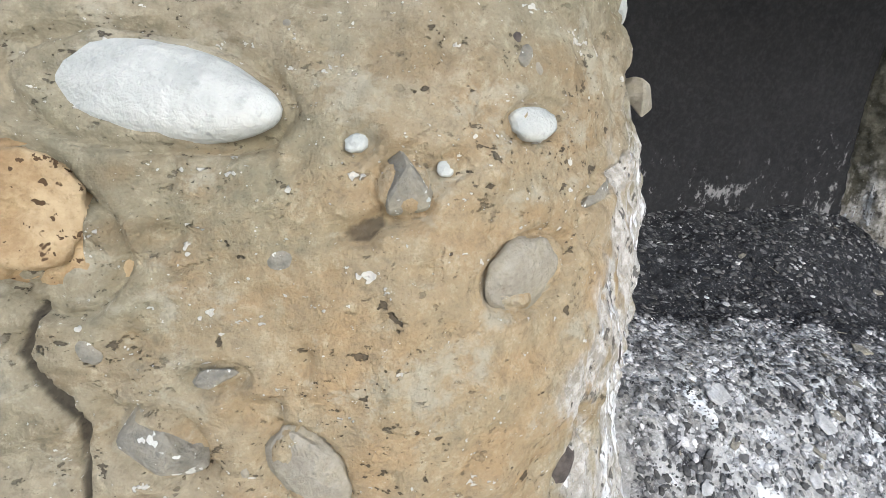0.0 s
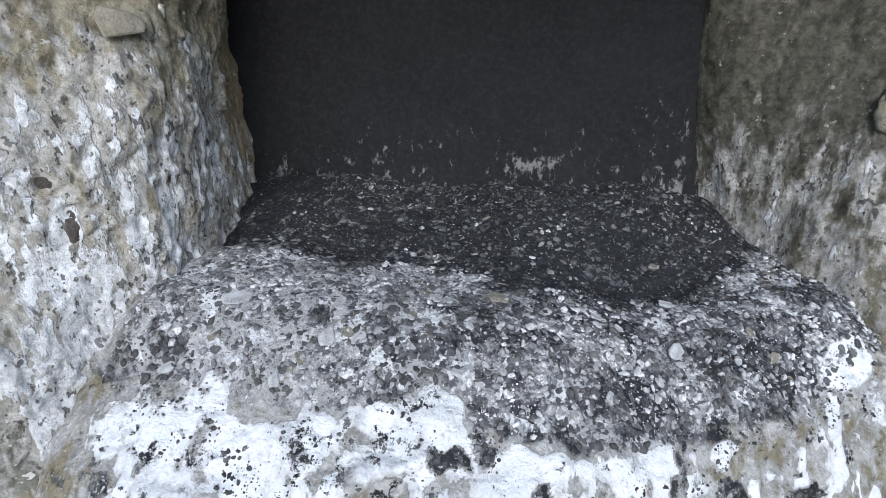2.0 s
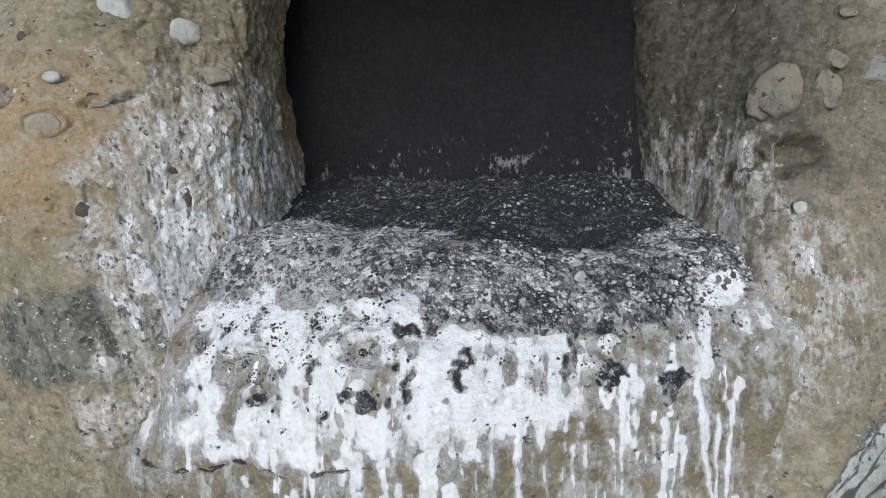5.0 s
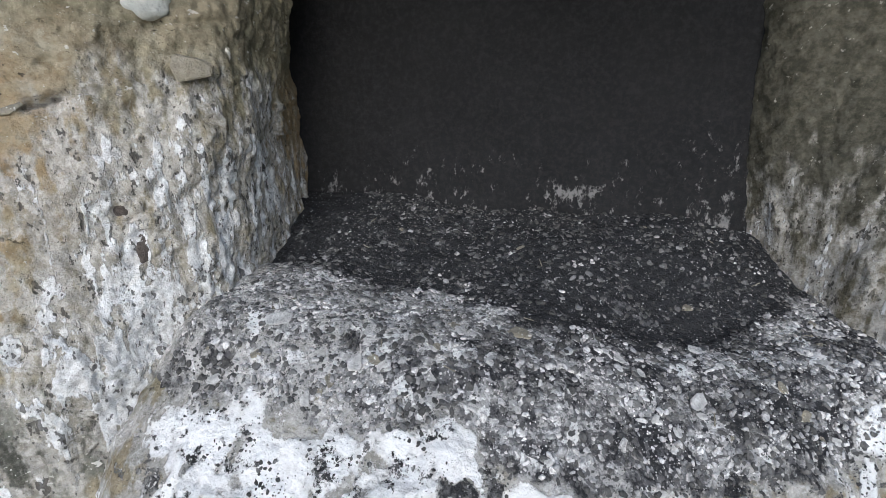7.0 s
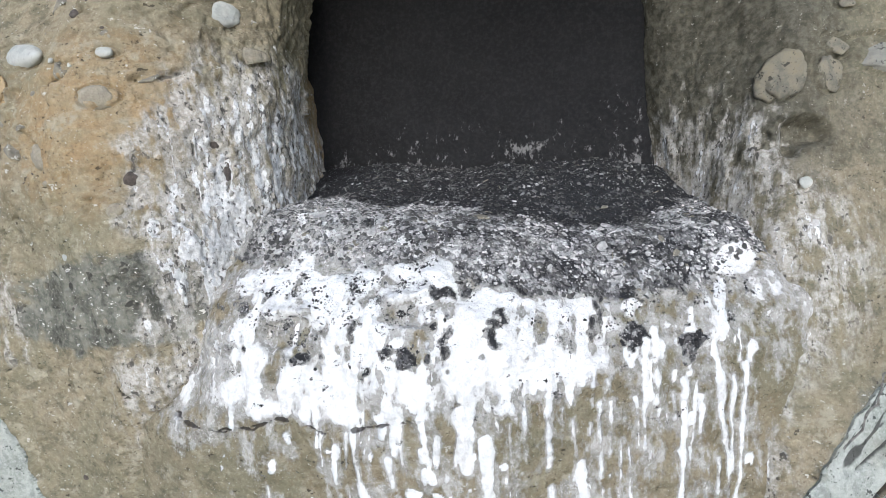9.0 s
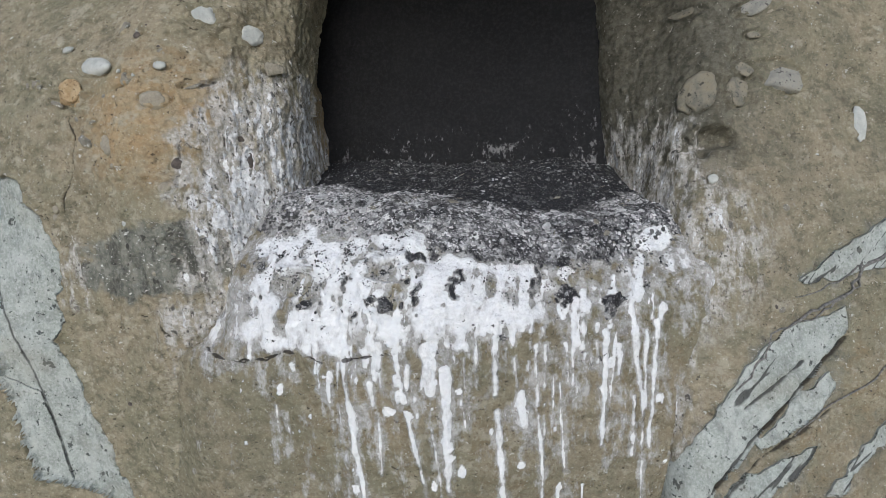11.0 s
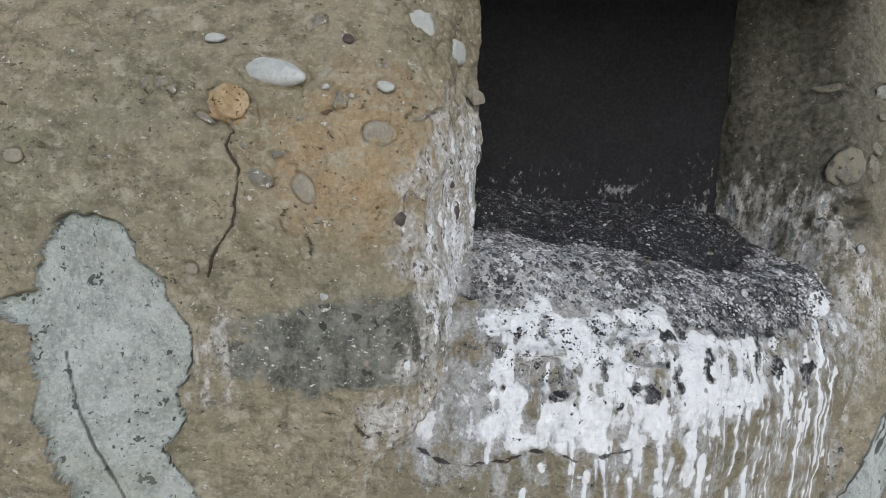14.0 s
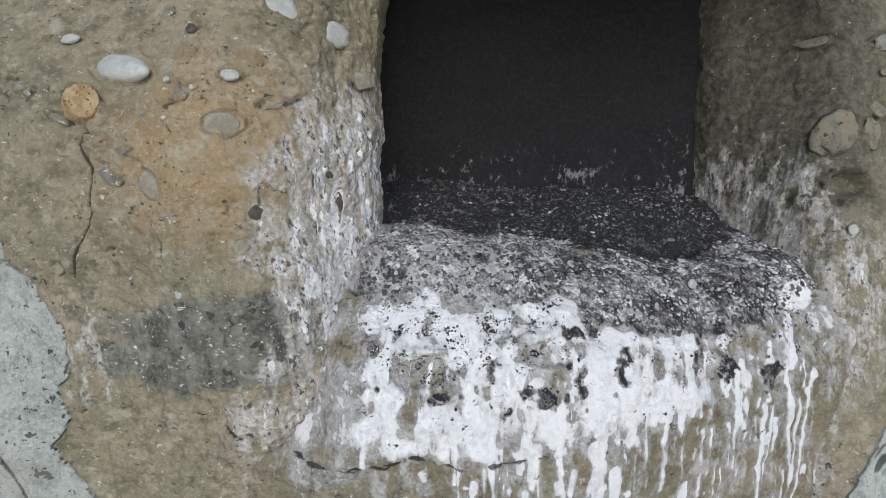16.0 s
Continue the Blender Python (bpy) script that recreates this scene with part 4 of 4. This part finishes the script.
    crack = np.maximum(0, 1 - np.abs(line_gap(xx, zz, LOW_CRACK) + 0.004 * grain(g, 0.015, 77, 2)) / (0.0026 + 0.0022 * grain(g, 0.012, 84, 2)).clip(0.0004)) * (1 - top) * (1 - 0.8 * step(0.36, 0.46, xx))
    out = out - 0.005 * step(0.2, 0.8, crack)
    caked = step(0.07, 0.12, zz) * (1 - top) * step(-0.30, 0.05, grain(g, 0.03, 78, 3))
    debris = np.clip(top + clump + 0.35 * (1 - bare) * caked * step(0.15, 0.18, xx) * step(0.80, 0.76, xx), 0, 1)
    # behind the rim the tone drops: darker debris plus niche shade as colour
    pale = (0.66 - 0.20 * step(0.25, 0.60, xx) + 0.14 * grain(g, 0.05, 80, 2)) * (1 - inner) - 0.13 * inner
    pale = pale * top + 0.2 * (1 - top)
    bits = step(-0.06, 0.03, zz) * step(0.14, 0.18, xx) * step(0.83, 0.78, xx) * (0.22 + 0.62 * step(0.10, 0.20, zz) + 0.35 * grain(g, 0.07, 83, 2)) * (1 - 0.6 * thick) * (1 - inner) * (1 - 0.35 * runs)
    bits = (bits * (1 - top) + 0.4 * top * (1 - inner)) * (1 - 0.9 * splash)
    g = g + n * out[..., None]
    hidden = np.stack([np.stack([xs, 0 * xs + 1.4, 0 * xs + 0.28], -1), np.stack([xs, 0 * xs + 1.4, 0 * xs - 1.3], -1)], 1)
    ob = rings("floor", g, hidden, SILL, dict(lime=lime, debris=debris, pale=pale, crack=crack, bits=bits, ochre=(0.30 + 0.15 * grain(g, 0.08, 93, 2)) * step(0.18, 0.26, xx)))
    crumbly = step(0.05, 0.3, grain(g, 0.022, 89, 3) - 0.25 + 0.9 * clump + 0.35 * step(0.11, 0.17, zz)) * step(0.06, 0.10, zz) * (1 - top) * (1 - thick) * step(0.18, 0.20, xx) * step(0.78, 0.75, xx)
    return ob, g, n, top, inner, crumbly


# ---- pebbles and stones ----
def pebble_mesh(a, b, seed, taper=0.0, rugged=0.10, thick=0.62, hollow=0.0):
    bm = bmesh.new()
    bmesh.ops.create_icosphere(bm, subdivisions=4 if a > 0.012 else 3, radius=1.0)
    co = np.array([v.co[:] for v in bm.verts])
    size = 1 + rugged * grain(co + seed, 0.9, seed, 2) + 0.3 * rugged * grain(co + seed, 0.3, seed + 5, 2)
    if hollow:
        far = np.linalg.norm(co - (0.25, -0.15, 0.95), axis=1)
        size = size - hollow * np.exp(-(far / 0.42) ** 2) + 0.35 * hollow * np.exp(-((far - 0.75) / 0.16) ** 2) + 0.4 * hollow * grain(co + seed, 0.3, seed + 9, 2)
    co = co * size[:, None]
    co = np.sign(co) * np.abs(co) ** 0.92
    narrow = 1 - taper * (co[:, 0] + 0.1)
    co[:, 1] *= narrow
    co[:, 2] *= narrow * 0.5 + 0.5
    co *= (a, b, thick * min(a, b))
    for v, p in zip(bm.verts, co):
        v.co = p
    for f in bm.faces:
        f.smooth = True
    return bm


def broken_mesh(a, b, seed, thick=0.6, count=15):
    """A broken stone: flat faces, sharp edges, no two sides alike."""
    rng = np.random.default_rng(seed)
    co = rng.normal(size=(count, 3))
    co /= np.linalg.norm(co, axis=1, keepdims=True)
    co = np.sign(co) * np.abs(co) ** 0.75 * rng.uniform(0.86, 1.12, (count, 1))
    co = co / np.abs(co).max(0) * (a, b, thick * min(a, b))
    bm = bmesh.new()
    for p in co:
        bm.verts.new(p)
    bmesh.ops.convex_hull(bm, input=bm.verts[:])
    bmesh.ops.delete(bm, geom=[v for v in bm.verts if not v.link_faces], context="VERTS")
    bmesh.ops.bevel(bm, geom=bm.edges[:], offset=0.07 * min(a, b), segments=1, affect="EDGES")
    bmesh.ops.recalc_face_normals(bm, faces=bm.faces[:])
    return bm


def bedded(surface, x, z):
    """The point of a wall nearest to x, z on its outer face, and the way out of the wall there."""
    row = int(np.argmin(np.abs(surface[:, 0, 2] - z)))
    line = surface[row]
    gap = np.abs(line[:, 0] - x) + (9 * (np.arange(len(line)) > np.argmax(line[:, 0])) if surface is west_g else 0)
    gap = gap + (9 * (line[:, 0] < 0.79) if surface is east_g else 0)
    k = int(np.argmin(gap))
    a, b = line[max(0, k - 6)], line[min(len(line) - 1, k + 6)]
    up = surface[min(row + 6, len(surface) - 1), k] - surface[max(0, row - 6), k]
    out = Vector(np.cross(b - a, up)).normalized()
    return Vector(line[k]), (out if out.y < 0 else -out)


def set_stone(name, x, z, turn, surface, bm, material, parent, sink, label=""):
    """A stone bedded in a wall: its flat side faces out of the wall."""
    at, out = bedded(surface, x, z)
    side = Vector((0, 0, 1)).cross(out).normalized()
    up = out.cross(side)
    c, s = math.cos(radians(turn)), math.sin(radians(turn))
    ax, ay = side * c + up * s, up * c - side * s
    m = Matrix((ax, ay, out)).transposed().to_4x4()
    m.translation = at - out * sink
    ob = part(name, bm, material, parent, label)
    ob.matrix_basis = m
    return ob


def flat_chip(rng, size):
    """A thin crumb with an uneven outline: its points and faces."""
    k = int(rng.integers(7, 10))
    turn = (np.arange(k) + rng.uniform(-0.3, 0.3, k)) * 2 * np.pi / k
    r = size * rng.uniform(0.50, 1.0, k)
    squash = rng.uniform(0.45, 1.0)
    t = size * rng.uniform(0.10, 0.26)
    low = np.stack([r * np.cos(turn), squash * r * np.sin(turn), np.full(k, -t)], 1)
    mid = low * (0.97, 0.97, 0) + (0, 0, t * 0.45)
    high = low * (0.62, 0.62, 0) + np.stack([np.zeros(k), np.zeros(k), t * rng.uniform(0.85, 1.1, k)], 1)
    faces = [tuple(range(k - 1, -1, -1)), tuple(range(2 * k, 3 * k))]
    for base in (0, k):
        faces += [(base + i, base + (i + 1) % k, base + k + (i + 1) % k, base + k + i) for i in range(k)]
    return np.concatenate([low, mid, high]), faces


def turned(rng, normal, tilt):
    n = Vector(normal) + Vector(rng.normal(0, tilt, 3))
    return n.normalized().to_track_quat("Z", "Y").to_matrix() @ Euler((0, 0, rng.uniform(0, 6.28))).to_matrix()


def scatter(name, label, category, g, n, where, count, sizes, material, seed):
    rng = np.random.default_rng(seed)
    spots = np.argwhere(where)
    verts, faces, base = [], [], 0
    for i, j in spots[rng.integers(0, len(spots), count)]:
        size = sizes[0] * (sizes[1] / sizes[0]) ** (rng.random() ** 2.2)
        v, f = flat_chip(rng, size)
        m = np.array(turned(rng, n[i, j], 0.30))
        verts.append(v @ m.T + g[i, j] + n[i, j] * size * 0.12)
        faces.extend(tuple(base + q for q in face) for face in f)
        base += len(v)
    me = bpy.data.meshes.new(name)
    me.from_pydata(np.concatenate(verts).tolist(), [], faces)
    me.polygons.foreach_set("use_smooth", np.ones(len(me.polygons), bool))
    me.materials.append(material)
    return tagged(new(name, me), label, category, kind="stuff")


def tube(path, radius, seed):
    """A crooked, tapering root along points of the east wall."""
    rng = np.random.default_rng(seed)
    pts = []
    for (ax, az), (bx, bz) in zip(path, path[1:]):
        for k in range(5):
            t = k / 5
            x, z = ax + (bx - ax) * t + rng.normal(0, 0.0018), az + (bz - az) * t + rng.normal(0, 0.0018)
            at, out = bedded(east_g, x, z)
            pts.append(at + out * (0.002 + rng.normal(0, 0.001)))
    bm = bmesh.new()
    last = None
    for i, p in enumerate(pts):
        ahead = (pts[min(i + 1, len(pts) - 1)] - pts[max(i - 1, 0)]).normalized()
        q = ahead.to_track_quat("Z", "Y").to_matrix()
        r = radius * (1 - 0.6 * i / len(pts)) * rng.uniform(0.8, 1.2)
        ring = [bm.verts.new(p + q @ Vector((r * math.cos(a), r * math.sin(a), 0))) for a in np.arange(7) * 2 * math.pi / 7]
        if last:
            for k in range(7):
                bm.faces.new((last[k], last[(k + 1) % 7], ring[(k + 1) % 7], ring[k])).smooth = True
        else:
            bm.faces.new(ring[::-1])
        last = ring
    bm.faces.new(last)
    return bm


# ---- build ----
west_g, wall_west = build_west()
tagged(wall_west, "tan loam cliff face with embedded pebbles, cracks and grey plaster", "cliff wall", kind="structure")
wall_north = tagged(build_north(), "dark back wall of the niche with splashed droppings", "cliff wall", kind="structure")
east_g, wall_east = build_east()
tagged(wall_east, "khaki loam cliff face with stones and grey streaked slabs", "cliff wall", kind="structure")
floor, ledge_g, ledge_n, ledge_top, ledge_inner, ledge_crumbly = build_ledge()
tagged(floor, "nest ledge caked with white droppings and dark debris", "ledge", kind="structure")


# unseen roof, added and set low to keep daylight off the niche
def build_ceiling():
    ys = spaced((0.25, 1.3, 0.02))
    xs = spaced((-0.1, 0.9, 0.02))
    xx, yy = np.meshgrid(xs, ys, indexing="ij")
    zz = 0.775 + 0.05 * np.sqrt(np.clip(1 - ((xx - 0.4) / 0.52) ** 2, 0, 1))
    g = np.stack([xx, yy + 0.5 * np.maximum(0, xx - 0.1) * (yy < 0.3), zz], -1)
    g[..., 2] += 0.012 * grain(g, 0.08, 91, 2)
    hidden = np.stack([np.stack([xs, 0 * xs + 1.3, 0 * xs + 2.2], -1), np.stack([xs, 0.36 + 0.5 * np.maximum(0, xs - 0.1) + 0.06, 0 * xs + 2.2], -1)], 1)
    zero = np.zeros(xx.shape)
    # the soot mask tones the whole roof dark grey
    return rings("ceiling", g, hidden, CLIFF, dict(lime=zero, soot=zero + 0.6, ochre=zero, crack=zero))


tagged(build_ceiling(), "unseen rough loam roof that shades the niche", "ceiling", kind="structure")

seed = 100
SAID = {"pale_limestone": "smooth white limestone pebble bedded in the loam cliff", "ochre_nodule": "rounded ochre nodule with dark holes in the cliff",
        "tan_stone": "smooth tan pebble bedded in the loam cliff", "grey_stone": "broken grey stone with sharp edges in the loam cliff",
        "dark_stone": "small dark brown pebble stuck in the limed clay", "flaky_slab": "pale grey flaky stone slab in the khaki cliff", "light_grey_stone": "flaky light grey stone in the khaki cliff"}
for stones, mat in SET_STONES:
    for k, (x, z, a, b, turn) in enumerate(stones):
        seed += 3
        broken = stones is BROKEN
        rugged = 0.20 if mat is FOSSIL_STONE else 0.14 if stones is LONG else 0.34 if mat is PALE_STONE else 0.24
        flush = mat in (TAN_STONE, GREY_STONE)
        size = 1.12 if flush else 1.0
        bm = broken_mesh(a * size, b * size, seed, 0.7) if broken else pebble_mesh(a * size, b * size, seed, 0.30 if stones is LONG else 0.0, rugged, 0.40 if flush else 0.62, 0.55 if mat is FOSSIL_STONE and k == 0 else 0.0)
        sink = min(a, b) * ((0.0 if k == 0 else 0.30) if mat is FOSSIL_STONE else 0.26 if mat is PALE_STONE else 0.42 if broken else 0.22 if flush else 0.36)
        ob = set_stone("nodule" if mat is FOSSIL_STONE else "pebble", x, z, turn, west_g, bm, mat, None, sink)
        if mat is FOSSIL_STONE and k:
            ob.name, ob.parent = "lobe", nodule
            ob.matrix_parent_inverse = nodule.matrix_basis.inverted()
            continue
        nodule = ob if mat is FOSSIL_STONE else None
        said = "long tapering white limestone pebble bedded in the loam cliff" if stones is LONG else SAID[mat.name]
        tagged(ob, said, "nodule" if mat is FOSSIL_STONE else "pebble", "pebbles in the cliff face")
rng = np.random.default_rng(12)
kinds = [(TAN_STONE, 0.5), (GREY_STONE, 0.75), (DARK_STONE, 0.88), (PALE_STONE, 1.0)]
for k in range(130):
    east = k >= 85
    x, z = (rng.uniform(0.82, 1.12), rng.uniform(-0.15, 0.6)) if east else (rng.uniform(-0.5, 0.11), rng.uniform(-0.15, 0.62))
    size = 0.0018 + 0.0045 * rng.random() ** 2.5
    pick = rng.random()
    mat = next(m for m, top_share in kinds if pick <= top_share)
    if not east and inside_gap(np.array(x), np.array(z), PLASTER) > -0.01:
        continue
    set_stone("pebble", x, z, rng.uniform(0, 180), east_g if east else west_g, pebble_mesh(size, size * rng.uniform(0.55, 0.95), 400 + k, 0.1, 0.25), mat, wall_east if east else wall_west, 0.2 * size)
jamb_out = Vector((0.86, -0.48, 0.12)).normalized()
for x, y, z, a, b, mat in [(0.140, 0.462, 0.512, 0.021, 0.016, TAN_STONE), (0.128, 0.50, 0.535, 0.018, 0.013, GREY_STONE)]:
    seed += 3
    ob = part("stone", broken_mesh(a, b, seed, 0.7), mat, wall_west)
    ob.matrix_basis = Matrix.Translation((x, y, z)) @ jamb_out.to_track_quat("Z", "Y").to_matrix().to_4x4()
for k, (x, z, a, b, turn) in enumerate(EAST_STONES):
    seed += 3
    mat = PALE_STONE if k in (4, 7) else SLAB_STONE if k in (2, 5) else LIGHT_STONE
    bm = broken_mesh(a, b, seed, 0.35) if k in (2, 3, 5, 8) else pebble_mesh(a, b, seed, 0.1, 0.30, 0.28, 0.40 if k < 2 else 0.0)
    ob = set_stone("stone", x, z, turn, east_g, bm, mat, None, 0.10 * b)
    tagged(ob, SAID[mat.name], "stone", "stones in the east cliff face")
for k, path in enumerate(ROOTS):
    part("root", tube(path, 0.0035 if k == 0 else 0.002, 200 + k), ROOT, wall_east, "thin dry grey root")

# crumbs on the ledge
near = (ledge_g[..., 0] > 0.15) & (ledge_g[..., 0] < 0.82) & (ledge_top > 0.5) & (ledge_g[..., 1] < 1.0)
scatter("debris", "pale and grey crumbs of droppings and pellets on the ledge", "debris", ledge_g, ledge_n, near & (ledge_inner < 0.5), 12500, (0.0009, 0.0058), FRONT_CRUMBS, 5)
scatter("debris", "dark crumbs and pellet bits on the niche floor", "debris", ledge_g, ledge_n, near & (ledge_inner >= 0.5), 9000, (0.0007, 0.0062), BACK_CRUMBS, 6)
scatter("debris", "dark grit stuck in the lime on the ledge front", "debris", ledge_g, ledge_n, ledge_crumbly > 0.6, 1500, (0.0008, 0.0032), GRIT, 8)

# loose flakes, pellets and straws lying on the ledge
rng = np.random.default_rng(31)
flake_meshes = []
for k in range(6):
    bm = broken_mesh(0.009, 0.0066, 600 + k, 0.22, 18)
    me = bpy.data.meshes.new("flake")
    bm.to_mesh(me)
    bm.free()
    flake_meshes.append(me)
front = np.argwhere(near & (ledge_inner < 0.4) & (ledge_g[..., 0] > 0.17) & (ledge_g[..., 0] < 0.78))
back = np.argwhere(near & (ledge_inner > 0.6) & (ledge_g[..., 0] > 0.12) & (ledge_g[..., 0] < 0.68))


def rest(me, mat, at, size, tilt):
    ob = new("flake", me.copy())
    ob.data.materials.append(mat)
    i, j = at
    m = turned(rng, ledge_n[i, j], tilt).to_4x4() @ Matrix.Diagonal((size, size, size, 1))
    m.translation = Vector(ledge_g[i, j] + ledge_n[i, j] * 0.0012)
    ob.matrix_basis = m
    return ob


for x, y, size in [(0.321, 0.436, 1.25), (0.236, 0.442, 1.6), (0.601, 0.564, 1.1), (0.320, 0.470, 1.3), (0.439, 0.545, 1.4)] + [(None, None, 0.25 + 0.65 * rng.random() ** 1.6) for _ in range(90)]:
    at = front[np.argmin(np.hypot(ledge_g[front[:, 0], front[:, 1], 0] - x, ledge_g[front[:, 0], front[:, 1], 1] - y))] if x else front[rng.integers(len(front))]
    tagged(rest(flake_meshes[rng.integers(6)], CHALK_FLAKE if rng.random() < 0.75 else GREY_STONE, at, size, 0.12), "flat chalky flake lying loose on the limed ledge", "flake", "loose flakes on the ledge")
for k in range(26):
    ob = rest(flake_meshes[k % 6], PELLET if k % 4 else GREY_STONE, back[rng.integers(len(back))], rng.uniform(0.3, 0.8), 0.2)
    ob.name = "pellet" if k % 4 else "flake"
    tagged(ob, "crumbled dark pellet on the dusty niche floor" if k % 4 else "small grey flake on the dusty niche floor", "pellet" if k % 4 else "flake", "bits on the niche floor")
for k in range(14):
    i, j = (back if k % 3 else front)[rng.integers(len(back) if k % 3 else len(front))]
    length = rng.uniform(0.006, 0.015)
    bm = bmesh.new()
    bmesh.ops.create_cone(bm, cap_ends=True, segments=6, radius1=0.0007, radius2=0.0004, depth=length)
    ob = part("straw", bm, STRAW, None)
    m = (turned(rng, ledge_n[i, j], 0.08) @ Euler((math.pi / 2, 0, 0)).to_matrix()).to_4x4()
    m.translation = Vector(ledge_g[i, j] + ledge_n[i, j] * 0.0022)
    ob.matrix_basis = m
    tagged(ob, "short dry straw lying among the debris", "straw", "straws on the ledge")

# unseen ground below the cliff, coloured pale to bounce light up
ground_mesh = bpy.data.meshes.new("ground")
ground_mesh.from_pydata([(-400, -400, -1.25), (400, -400, -1.25), (400, 400, -1.25), (-400, 400, -1.25)], [], [(0, 1, 2, 3)])
gn = Nodes("bounce_earth")
ground_mesh.materials.append(gn.done(gn.mix(gn.noise(3, 6, 0.6), (0.40, 0.37, 0.30), (0.52, 0.49, 0.42)), gn.bump(gn.noise(40, 4), 0.02)))
tagged(new("ground", ground_mesh), "unseen pale earth that bounces light up the cliff", "ground", kind="structure")
